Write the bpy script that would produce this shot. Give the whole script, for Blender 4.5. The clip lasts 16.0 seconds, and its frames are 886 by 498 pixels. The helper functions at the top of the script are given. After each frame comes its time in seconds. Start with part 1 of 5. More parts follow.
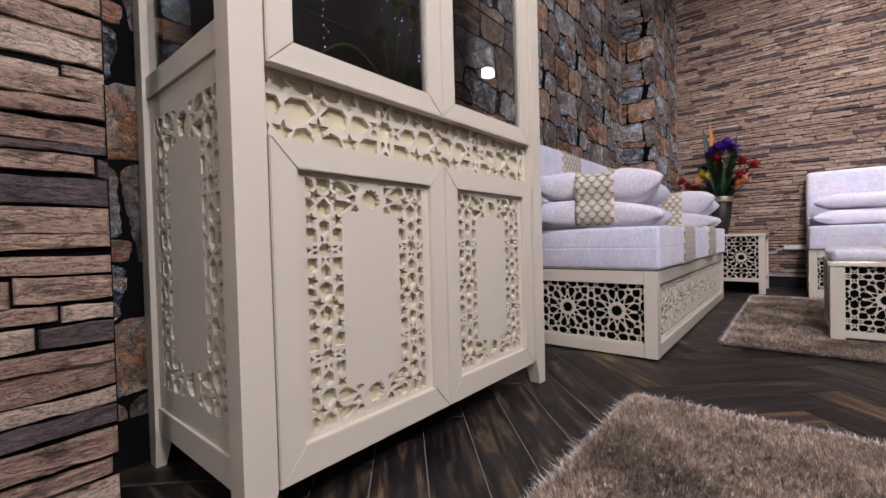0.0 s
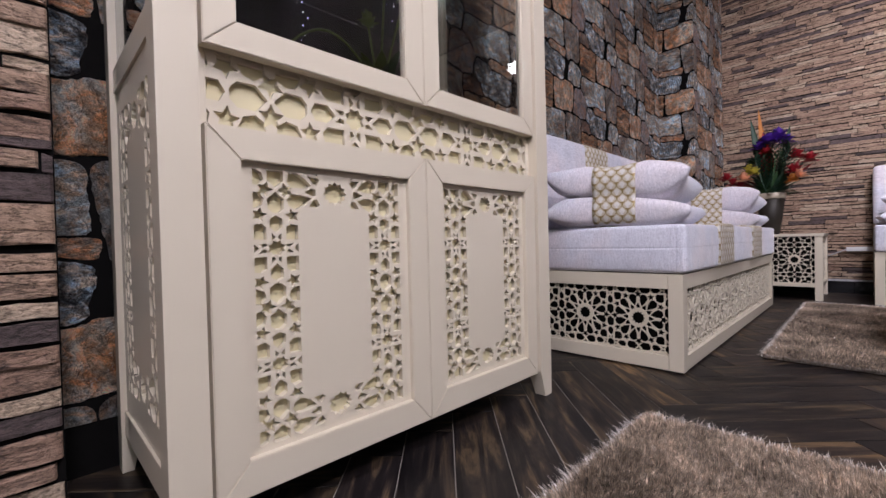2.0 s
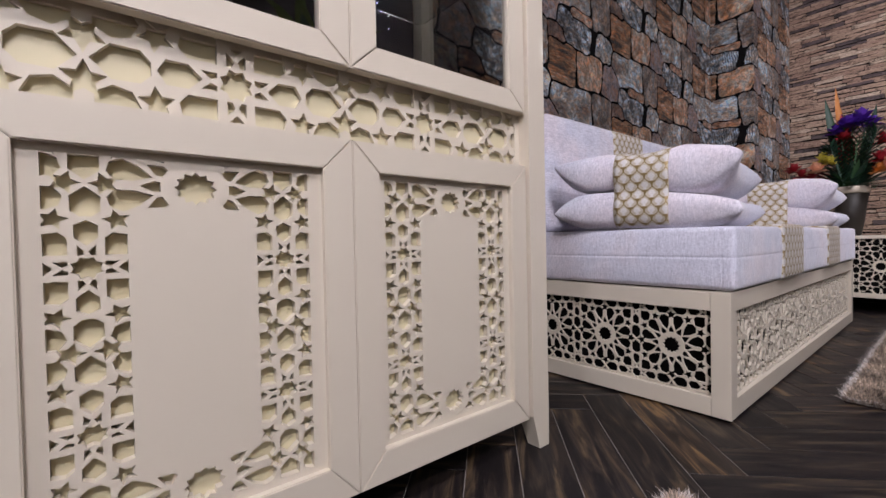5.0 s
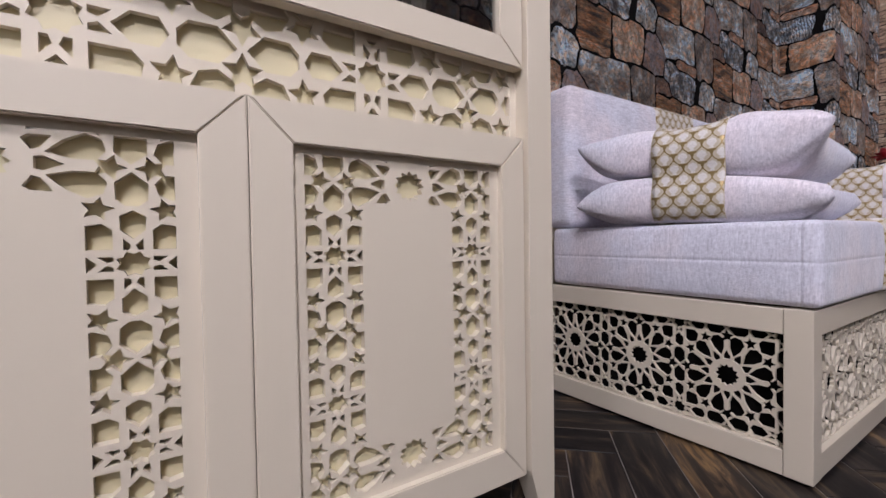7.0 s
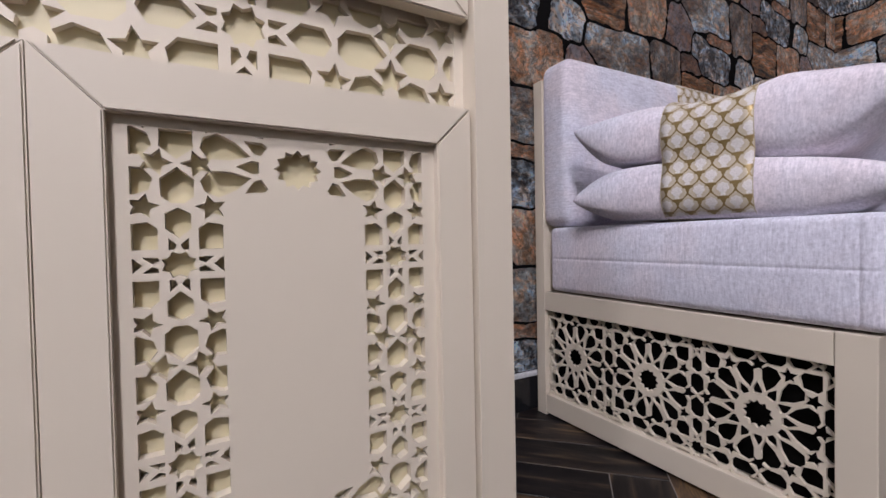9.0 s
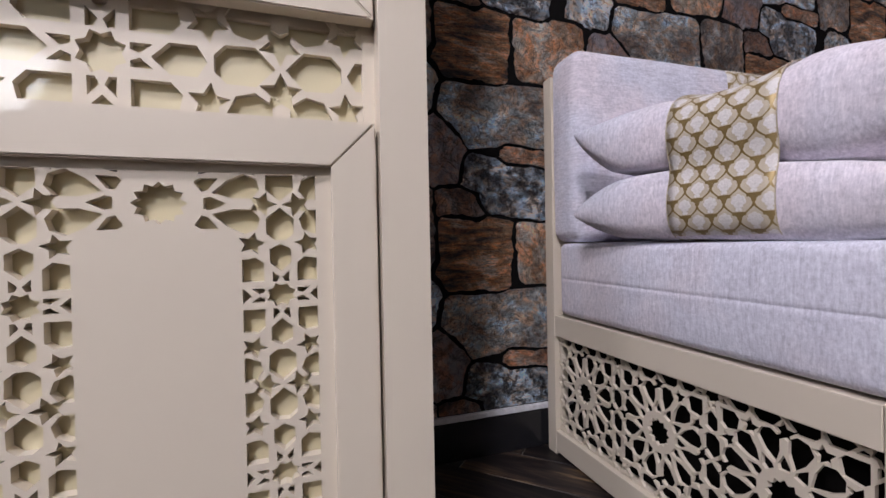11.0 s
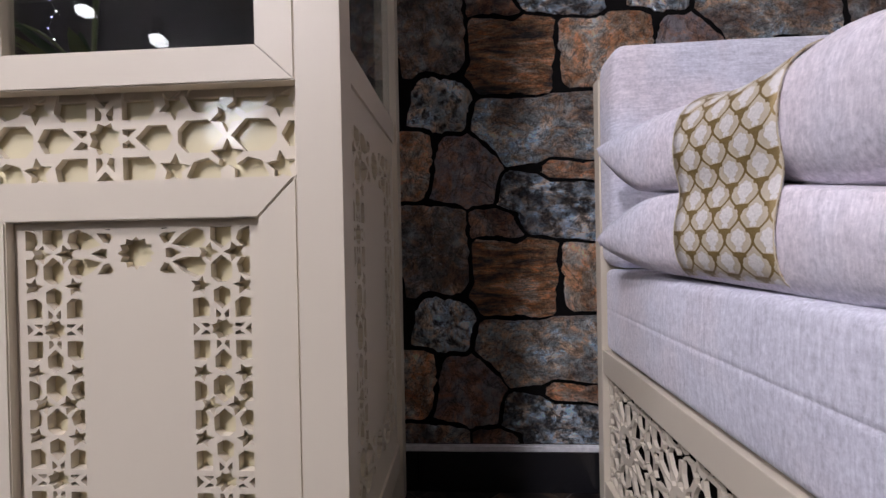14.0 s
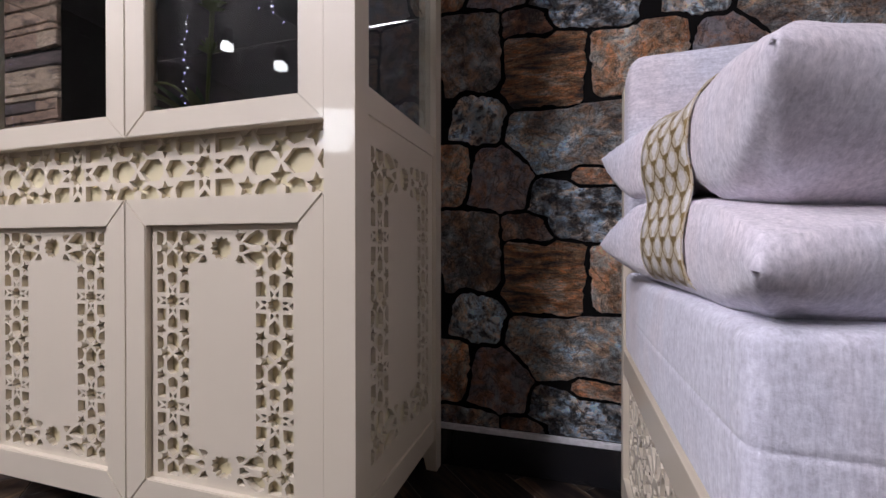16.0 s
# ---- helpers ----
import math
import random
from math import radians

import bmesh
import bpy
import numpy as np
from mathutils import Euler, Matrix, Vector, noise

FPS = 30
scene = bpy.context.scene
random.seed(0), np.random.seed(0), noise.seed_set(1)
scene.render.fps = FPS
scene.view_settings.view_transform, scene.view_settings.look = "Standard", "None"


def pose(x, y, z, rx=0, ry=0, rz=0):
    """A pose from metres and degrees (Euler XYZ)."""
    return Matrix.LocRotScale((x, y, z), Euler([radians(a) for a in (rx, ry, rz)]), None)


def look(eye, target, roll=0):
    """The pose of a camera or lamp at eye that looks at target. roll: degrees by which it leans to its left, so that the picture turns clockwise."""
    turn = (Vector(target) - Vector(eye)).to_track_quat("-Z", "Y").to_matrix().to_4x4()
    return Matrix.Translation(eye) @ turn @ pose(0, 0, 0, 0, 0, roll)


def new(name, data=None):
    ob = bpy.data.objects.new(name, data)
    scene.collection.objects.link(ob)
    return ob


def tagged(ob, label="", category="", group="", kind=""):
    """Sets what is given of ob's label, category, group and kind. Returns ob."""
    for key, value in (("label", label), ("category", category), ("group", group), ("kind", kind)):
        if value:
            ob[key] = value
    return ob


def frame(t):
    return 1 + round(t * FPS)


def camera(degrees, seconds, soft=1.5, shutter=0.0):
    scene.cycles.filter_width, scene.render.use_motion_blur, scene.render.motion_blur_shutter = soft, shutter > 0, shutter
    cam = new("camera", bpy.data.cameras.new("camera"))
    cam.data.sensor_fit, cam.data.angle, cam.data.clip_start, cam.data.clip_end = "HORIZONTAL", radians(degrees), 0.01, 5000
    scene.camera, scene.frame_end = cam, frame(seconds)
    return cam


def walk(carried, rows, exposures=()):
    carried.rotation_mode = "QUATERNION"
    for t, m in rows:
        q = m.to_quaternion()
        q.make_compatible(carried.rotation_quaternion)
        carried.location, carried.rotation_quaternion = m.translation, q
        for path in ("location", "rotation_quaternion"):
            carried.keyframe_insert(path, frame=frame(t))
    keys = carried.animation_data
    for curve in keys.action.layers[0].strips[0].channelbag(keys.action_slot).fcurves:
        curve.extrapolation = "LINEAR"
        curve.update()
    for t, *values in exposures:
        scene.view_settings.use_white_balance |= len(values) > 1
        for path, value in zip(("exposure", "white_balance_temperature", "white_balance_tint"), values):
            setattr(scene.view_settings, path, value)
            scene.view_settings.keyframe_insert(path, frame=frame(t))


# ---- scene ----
cam = camera(93.0, 16.0)
PATH = [
    (0, (-0.01, -0.012, 0.507), (-1.292, 1.522, 0.468), -1.5),
    (0.5, (0.007, 0.026, 0.504), (-1.313, 1.528, 0.467), -1.6),
    (1, (0.026, 0.062, 0.498), (-1.332, 1.529, 0.47), -1.6),
    (1.5, (0.032, 0.103, 0.5), (-1.357, 1.541, 0.47), -1.3),
    (2, (0.031, 0.15, 0.498), (-1.387, 1.56, 0.468), -1.4),
    (2.5, (0.02, 0.201, 0.505), (-1.419, 1.589, 0.471), -1.4),
    (3, (0.011, 0.259, 0.512), (-1.45, 1.624, 0.476), -1.3),
    (3.5, (0.003, 0.318, 0.518), (-1.482, 1.657, 0.484), -1.2),
    (4, (-0.006, 0.372, 0.519), (-1.506, 1.695, 0.49), -1.1),
    (6.5, (-0.109, 0.673, 0.519), (-1.756, 1.805, 0.469), -1.2),
    (7, (-0.14, 0.74, 0.517), (-1.81, 1.84, 0.471), -0.9),
    (7.5, (-0.166, 0.807, 0.514), (-1.859, 1.871, 0.465), -0.6),
    (8, (-0.189, 0.864, 0.513), (-1.896, 1.904, 0.466), -0.6),
    (8.5, (-0.201, 0.916, 0.517), (-1.927, 1.925, 0.47), -0.7),
    (9, (-0.202, 0.966, 0.515), (-1.954, 1.931, 0.475), -1.1),
    (11.5, (-0.186, 1.263, 0.56), (-2.117, 1.783, 0.53), -0.8),
    (12, (-0.181, 1.32, 0.566), (-2.138, 1.73, 0.534), -0.7),
    (12.5, (-0.177, 1.375, 0.579), (-2.156, 1.661, 0.558), -1.2),
    (13, (-0.18, 1.421, 0.597), (-2.173, 1.584, 0.576), -1.0),
    (13.5, (-0.174, 1.467, 0.598), (-2.174, 1.493, 0.582), -1.0),
    (14, (-0.161, 1.508, 0.602), (-2.158, 1.398, 0.587), -1.1),
    (14.5, (-0.136, 1.554, 0.604), (-2.12, 1.303, 0.595), -0.9),
    (15, (-0.111, 1.593, 0.612), (-2.077, 1.224, 0.595), -0.9),
    (15.5, (-0.091, 1.635, 0.614), (-2.033, 1.157, 0.598), -0.4),
    (16, (-0.069, 1.691, 0.603), (-1.984, 1.114, 0.592), -0.0),
]
walk(cam, [(t, look(eye, target, roll)) for t, eye, target, roll in PATH])

# ---- light ----
world = bpy.data.worlds.new("world")
scene.world = world
world.use_nodes = True
world.node_tree.nodes["Background"].inputs[0].default_value = (0.75, 0.78, 0.9, 1)
world.node_tree.nodes["Background"].inputs[1].default_value = 0.03


def lamp(name, eye, target, w, h, power, colour, spread=180):
    data = bpy.data.lights.new(name, "AREA")
    data.shape, data.size, data.size_y, data.energy, data.color = "RECTANGLE", w, h, power, colour
    data.spread = radians(spread)
    ob = new(name, data)
    ob.matrix_world = look(eye, target)
    return ob


COOL = (0.93, 0.875, 1.0)
CEIL = 3.0
lamp("unseen_ceiling_light", (1.75, -0.15, 2.94), (-0.6, 1.2, 0.4), 0.35, 0.35, 122, COOL)
# three unseen fill lights, added to brighten the sofa, cabinet side and slat wall
lamp("unseen_ceiling_light", (0.6, -1.9, 2.94), (-0.5, 1.4, 0.3), 0.35, 0.35, 50, COOL)
lamp("unseen_ceiling_light", (0.65, 0.40, 2.94), (-0.3, 1.6, 0.4), 0.35, 0.35, 60, COOL)
lamp("unseen_ceiling_light", (0.6, 3.4, 2.94), (0.4, 4.8, 0.9), 0.35, 0.35, 47, COOL, 120)
lamp("wall_panel_light", (5.2, -1.92, 2.60), (-0.7, 1.2, 0.8), 1.15, 0.72, 45, (0.9, 0.93, 1.0))


# ---- materials ----
def material(name, rough=0.5, metal=0.0):
    m = bpy.data.materials.new(name)
    m.use_nodes = True
    nt = m.node_tree
    b = nt.nodes["Principled BSDF"]
    b.inputs["Roughness"].default_value, b.inputs["Metallic"].default_value = rough, metal
    return m, nt, b


def noise_tex(nt, coord, scale, detail=4.0, rough=0.55, stretch=None, distort=0.0):
    if stretch:
        mp = nt.nodes.new("ShaderNodeMapping")
        mp.inputs["Scale"].default_value = stretch
        nt.links.new(coord, mp.inputs["Vector"])
        coord = mp.outputs["Vector"]
    n = nt.nodes.new("ShaderNodeTexNoise")
    n.inputs["Scale"].default_value, n.inputs["Detail"].default_value = scale, detail
    n.inputs["Roughness"].default_value, n.inputs["Distortion"].default_value = rough, distort
    nt.links.new(coord, n.inputs["Vector"])
    return n.outputs["Fac"]


def ramp(nt, fac, stops):
    r = nt.nodes.new("ShaderNodeValToRGB")
    e = r.color_ramp.elements
    while len(e) < len(stops):
        e.new(0.5)
    for el, (p, c) in zip(e, stops):
        el.position, el.color = p, (*c, 1)
    nt.links.new(fac, r.inputs["Fac"])
    return r.outputs["Color"]


def mix(nt, fac, a, b, blend="MIX"):
    n = nt.nodes.new("ShaderNodeMix")
    n.data_type, n.blend_type = "RGBA", blend
    for sock, v in ((n.inputs[0], fac), (n.inputs[6], a), (n.inputs[7], b)):
        if isinstance(v, (int, float)):
            sock.default_value = v
        elif isinstance(v, tuple):
            sock.default_value = (*v, 1)
        else:
            nt.links.new(v, sock)
    return n.outputs[2]


def calc(nt, op, a, b=0.0, c=0.0):
    n = nt.nodes.new("ShaderNodeMath")
    n.operation = op
    for sock, v in zip(n.inputs, (a, b, c)):
        if isinstance(v, (int, float)):
            sock.default_value = v
        else:
            nt.links.new(v, sock)
    return n.outputs[0]


def bump(nt, b, height, strength, dist):
    n = nt.nodes.new("ShaderNodeBump")
    n.inputs["Strength"].default_value, n.inputs["Distance"].default_value = strength, dist
    nt.links.new(height, n.inputs["Height"])
    nt.links.new(n.outputs["Normal"], b.inputs["Normal"])


def obj_coord(nt):
    return nt.nodes.new("ShaderNodeTexCoord").outputs["Object"]


def geo_coord(nt):
    return nt.nodes.new("ShaderNodeNewGeometry").outputs["Position"]


def lacquer(name, colour, rough):
    m, nt, b = material(name, rough)
    co = geo_coord(nt)
    n1 = noise_tex(nt, co, 6.0, 3)
    n2 = noise_tex(nt, co, 90.0, 2)
    dark = tuple(c * 0.93 for c in colour)
    nt.links.new(mix(nt, calc(nt, "MULTIPLY", n1, 0.6), colour, dark), b.inputs["Base Color"])
    nt.links.new(calc(nt, "MULTIPLY_ADD", n1, 0.14, rough - 0.07), b.inputs["Roughness"])
    bump(nt, b, n2, 0.05, 0.001)
    b.inputs["Coat Weight"].default_value, b.inputs["Coat Roughness"].default_value = 0.55, 0.045
    return m


CREAM = lacquer("cream_lacquer", (0.664, 0.592, 0.474), 0.5)
# same lacquer, yellowed: light bounced inside the recesses is put into its colour
CREAM_BOUNCE = lacquer("cream_lacquer_bounce", (0.67, 0.60, 0.39), 0.45)


def plain(name, colour, rough, scale=20.0, amount=0.25, metal=0.0, bumpy=0.1, gloss=0.5):
    m, nt, b = material(name, rough, metal)
    b.inputs["Specular IOR Level"].default_value = gloss
    co = geo_coord(nt)
    n = noise_tex(nt, co, scale, 5)
    nt.links.new(mix(nt, n, tuple(c * (1 - amount) for c in colour), tuple(min(1, c * (1 + amount)) for c in colour)), b.inputs["Base Color"])
    bump(nt, b, noise_tex(nt, co, scale * 6, 3), bumpy, 0.002)
    return m


# the shade inside the pierced bases, put into a black colour
INSIDE_SHADE = plain("painted_inside_shade", (0.006, 0.0055, 0.005), 0.9, gloss=0.05)
DARK_BACK = plain("dark_back_board", (0.045, 0.034, 0.036), 0.5, 6, 0.4)
MORTAR = plain("dark_mortar", (0.007, 0.0065, 0.0065), 1.0, 40, gloss=0.03)
PLASTER = plain("dark_plaster", (0.09, 0.08, 0.075), 0.8, 8)
CEILING = plain("ceiling_paint", (0.34, 0.33, 0.34), 0.8, 4, 0.05)
SKIRT = plain("black_glazed_tile", (0.012, 0.012, 0.014), 0.18, 12, 0.3, bumpy=0.02)
WHITE_EDGE = plain("white_grout", (0.55, 0.55, 0.57), 0.7, 60, 0.35)
METAL = plain("dark_metal", (0.05, 0.05, 0.05), 0.4, 30, 0.1, 0.8)


def emitter(name, colour, power):
    m, nt, b = material(name, 0.5)
    b.inputs["Emission Color"].default_value, b.inputs["Emission Strength"].default_value = (*colour, 1), power
    return m


LED = emitter("led_face", (0.95, 0.96, 1.0), 14.0)


def stone(name, dark, mid, light, scale=9.0, streak=None, ridge=None, flecks=0.0, contrast=1.0):
    """Split rock: broad tints, pitted and cracked faces whose shade is put into the colour; ridge: direction of sharp
    ridges.
    """
    m, nt, b = material(name, 0.47)
    co = geo_coord(nt)
    broad = noise_tex(nt, co, scale, 5, 0.6, streak, 0.8)
    pits = noise_tex(nt, co, 42.0, 8, 0.70, streak, 0.7)
    grit = noise_tex(nt, co, 230.0, 5, 0.75)
    crease = calc(nt, "ABSOLUTE", calc(nt, "SUBTRACT", noise_tex(nt, co, 17.0, 6, 0.62, streak, 1.0), 0.5))
    chips = nt.nodes.new("ShaderNodeTexNoise")
    chips.noise_type = "RIDGED_MULTIFRACTAL"
    chips.inputs["Scale"].default_value, chips.inputs["Detail"].default_value = 24.0, 7.0
    chips.inputs["Roughness"].default_value, chips.inputs["Distortion"].default_value = 0.6, 0.6
    nt.links.new(co, chips.inputs["Vector"])
    split = calc(nt, "MINIMUM", chips.outputs["Fac"], 1.6)
    height = calc(nt, "MULTIPLY_ADD", pits, 0.42, calc(nt, "MULTIPLY_ADD", grit, 0.34, calc(nt, "MULTIPLY", split, 0.16)))
    if ridge:
        w = nt.nodes.new("ShaderNodeTexWave")
        w.inputs["Scale"].default_value, w.inputs["Distortion"].default_value = 1.0, 7.0
        w.inputs["Detail"].default_value, w.inputs["Detail Scale"].default_value = 4.0, 2.2
        mp = nt.nodes.new("ShaderNodeMapping")
        mp.inputs["Rotation"].default_value, mp.inputs["Scale"].default_value = ridge, (22.0, 22.0, 22.0)
        nt.links.new(co, mp.inputs["Vector"])
        nt.links.new(mp.outputs["Vector"], w.inputs["Vector"])
        height = calc(nt, "MULTIPLY_ADD", w.outputs["Fac"], 0.22, calc(nt, "MULTIPLY", height, 0.78))
    tint = ramp(nt, broad, [(0.36, dark), (0.5, mid), (0.64, light)])
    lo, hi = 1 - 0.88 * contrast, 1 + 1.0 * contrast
    hue = ramp(nt, noise_tex(nt, co, 26.0, 5, 0.65, streak, 0.8), [(0.40, (0.78, 1.02, 1.22)), (0.5, (1, 1, 1)), (0.60, (1.32, 0.95, 0.66))])
    tint = mix(nt, 0.8, tint, hue, "MULTIPLY")
    # shade put into the colour: pits and cracks dark, ridges pale
    painted_relief = ramp(nt, height, [(0.28, (lo, lo * 0.97, lo * 0.96)), (0.33, (0.62, 0.61, 0.61)), (0.375, (1, 1, 1)), (0.465, (hi, hi, hi))])
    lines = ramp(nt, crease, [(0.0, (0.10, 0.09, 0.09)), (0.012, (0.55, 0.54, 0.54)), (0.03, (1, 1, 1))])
    col = mix(nt, 0.8, mix(nt, 1.0, tint, painted_relief, "MULTIPLY"), lines, "MULTIPLY")
    if flecks:
        dots = ramp(nt, noise_tex(nt, co, 75.0, 6, 0.8, None, 1.4), [(0.57, (0, 0, 0)), (0.66, (flecks, flecks, flecks))])
        col = mix(nt, dots, col, (0.80, 0.80, 0.80))
    nt.links.new(col, b.inputs["Base Color"])
    b.inputs["Specular IOR Level"].default_value = 0.45
    rock = calc(nt, "ADD", calc(nt, "MULTIPLY", height, 2.2), calc(nt, "MINIMUM", calc(nt, "MULTIPLY", crease, 5.0), 0.3))
    bump(nt, b, rock, 1.0, 0.034)
    return m


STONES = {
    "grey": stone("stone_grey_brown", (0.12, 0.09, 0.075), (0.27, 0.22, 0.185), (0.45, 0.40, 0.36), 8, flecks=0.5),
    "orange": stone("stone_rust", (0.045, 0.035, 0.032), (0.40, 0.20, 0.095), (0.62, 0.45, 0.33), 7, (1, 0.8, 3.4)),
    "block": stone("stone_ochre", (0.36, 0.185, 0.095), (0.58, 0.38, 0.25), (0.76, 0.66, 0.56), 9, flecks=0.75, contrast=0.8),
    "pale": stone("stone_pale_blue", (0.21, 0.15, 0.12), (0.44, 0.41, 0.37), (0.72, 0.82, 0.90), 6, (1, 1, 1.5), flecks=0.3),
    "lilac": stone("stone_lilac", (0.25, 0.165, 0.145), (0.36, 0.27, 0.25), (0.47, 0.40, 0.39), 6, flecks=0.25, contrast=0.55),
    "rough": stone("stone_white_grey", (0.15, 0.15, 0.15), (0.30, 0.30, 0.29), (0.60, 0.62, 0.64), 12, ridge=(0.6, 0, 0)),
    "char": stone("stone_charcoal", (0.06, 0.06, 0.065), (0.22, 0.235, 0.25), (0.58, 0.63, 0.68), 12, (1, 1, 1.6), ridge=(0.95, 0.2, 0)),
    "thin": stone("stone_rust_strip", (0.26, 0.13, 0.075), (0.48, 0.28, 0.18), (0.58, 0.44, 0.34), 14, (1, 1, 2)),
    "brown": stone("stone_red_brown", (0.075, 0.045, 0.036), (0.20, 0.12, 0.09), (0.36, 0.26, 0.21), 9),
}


def slat_stone(name, a, b_):
    m, nt, b = material(name, 0.6)
    co = geo_coord(nt)
    n1 = noise_tex(nt, co, 9.0, 5, 0.6, (1, 1, 5), 0.4)
    n2 = noise_tex(nt, co, 60.0, 6, 0.7, (1, 1, 3.5), 0.5)
    n3 = noise_tex(nt, co, 15.0, 6, 0.65, (1, 1, 2.5), 0.8)
    n4 = noise_tex(nt, co, 220.0, 3, 0.7, (1, 1, 2))
    crack = calc(nt, "ABSOLUTE", calc(nt, "SUBTRACT", noise_tex(nt, co, 13.0, 5, 0.6, (1, 1, 4), 1.0), 0.5))
    col = ramp(nt, n1, [(0.3, a), (0.7, b_)])
    # darker where the fine grain lies low, paler where it stands up
    mottle = ramp(nt, calc(nt, "MULTIPLY_ADD", n4, 0.3, calc(nt, "MULTIPLY", n2, 0.7)), [(0.38, (0.20, 0.17, 0.155)), (0.48, (0.80, 0.79, 0.78)), (0.56, (1.05, 1.05, 1.05)), (0.68, (1.4, 1.4, 1.4))])
    patch = ramp(nt, n3, [(0.36, (0.13, 0.115, 0.105)), (0.46, (1, 1, 1))])
    lines = ramp(nt, crack, [(0.0, (0.08, 0.07, 0.07)), (0.008, (0.6, 0.6, 0.6)), (0.02, (1, 1, 1))])
    nt.links.new(mix(nt, 0.75, mix(nt, 0.85, mix(nt, 0.9, col, mottle, "MULTIPLY"), patch, "MULTIPLY"), lines, "MULTIPLY"), b.inputs["Base Color"])
    bump(nt, b, calc(nt, "ADD", calc(nt, "ADD", n1, n2), calc(nt, "MINIMUM", calc(nt, "MULTIPLY", crack, 8.0), 0.3)), 0.8, 0.008)
    return m


SLATS = [
    slat_stone("slat_tan", (0.38, 0.25, 0.175), (0.53, 0.37, 0.265)),
    slat_stone("slat_light", (0.47, 0.345, 0.24), (0.66, 0.52, 0.395)),
    slat_stone("slat_rose", (0.31, 0.19, 0.135), (0.44, 0.295, 0.215)),
    slat_stone("slat_dark", (0.06, 0.043, 0.043), (0.17, 0.12, 0.115)),
]


def wood_floor():
    m, nt, b = material("dark_wood_plank", 0.36)
    co = obj_coord(nt)
    rnd = nt.nodes.new("ShaderNodeObjectInfo").outputs["Random"]
    isl = nt.nodes.new("ShaderNodeNewGeometry").outputs["Random Per Island"]
    r = calc(nt, "FRACT", calc(nt, "ADD", calc(nt, "MULTIPLY", rnd, 7.31), isl))
    sh = nt.nodes.new("ShaderNodeCombineXYZ")
    nt.links.new(calc(nt, "MULTIPLY", r, 37.0), sh.inputs[2])
    add = nt.nodes.new("ShaderNodeVectorMath")
    nt.links.new(co, add.inputs[0])
    nt.links.new(sh.outputs[0], add.inputs[1])
    uv = add.outputs[0]
    grain = noise_tex(nt, uv, 4.0, 6, 0.62, (0.8, 7, 1), 1.1)
    fine = noise_tex(nt, uv, 30.0, 4, 0.6, (0.7, 14, 1))
    col = ramp(nt, grain, [(0.32, (0.006, 0.005, 0.005)), (0.46, (0.013, 0.0105, 0.0105)), (0.55, (0.038, 0.028, 0.021)), (0.66, (0.12, 0.084, 0.046))])
    tone = ramp(nt, r, [(0.0, (0.5, 0.5, 0.6)), (0.55, (0.85, 0.83, 0.84)), (0.8, (1.2, 1.15, 1.2)), (1.0, (2.1, 1.75, 1.3))])
    c2 = mix(nt, 1.0, col, tone, "MULTIPLY")
    f2 = ramp(nt, fine, [(0.3, (0.6, 0.6, 0.6)), (0.6, (1.1, 1.1, 1.1))])
    nt.links.new(mix(nt, 0.7, c2, f2, "MULTIPLY"), b.inputs["Base Color"])
    nt.links.new(calc(nt, "MULTIPLY_ADD", fine, 0.25, 0.33), b.inputs["Roughness"])
    b.inputs["Specular IOR Level"].default_value = 0.28
    bump(nt, b, fine, 0.12, 0.002)
    return m


WOOD = wood_floor()
JOINT = plain("pale_floor_joint", (0.20, 0.18, 0.16), 0.7, 50)


def fabric(name, ribs):
    m, nt, b = material(name, 0.9)
    co = obj_coord(nt)
    n1 = noise_tex(nt, co, 3.0, 4, 0.6)
    n2 = noise_tex(nt, co, 120.0, 4, 0.65, ribs, 0.4)
    n6 = noise_tex(nt, co, 150.0, 5, 0.75)
    n3 = noise_tex(nt, co, 420.0, 2, 0.5)
    n5 = noise_tex(nt, co, 14.0, 3, 0.6)
    tone = calc(nt, "MULTIPLY_ADD", n5, 0.14, calc(nt, "MULTIPLY_ADD", n6, 0.46, calc(nt, "MULTIPLY", n2, 0.4)))
    col = ramp(nt, tone, [(0.37, (0.49, 0.475, 0.53)), (0.5, (0.67, 0.655, 0.715)), (0.63, (0.86, 0.845, 0.895))])
    blush = ramp(nt, n1, [(0.42, (0.97, 0.99, 1.03)), (0.6, (1.05, 0.99, 0.98))])
    nt.links.new(mix(nt, 1.0, col, blush, "MULTIPLY"), b.inputs["Base Color"])
    b.inputs["Sheen Weight"].default_value, b.inputs["Sheen Roughness"].default_value = 0.35, 0.4
    b.inputs["Specular IOR Level"].default_value = 0.15
    bump(nt, b, calc(nt, "ADD", calc(nt, "ADD", n2, n6), calc(nt, "MULTIPLY", n3, 0.5)), 0.32, 0.003)
    return m


FABRIC = fabric("lavender_chenille", (2.2, 2.2, 0.35))
FABRIC_BACK = fabric("lavender_crinkled_chenille", (0.3, 0.3, 2.0))


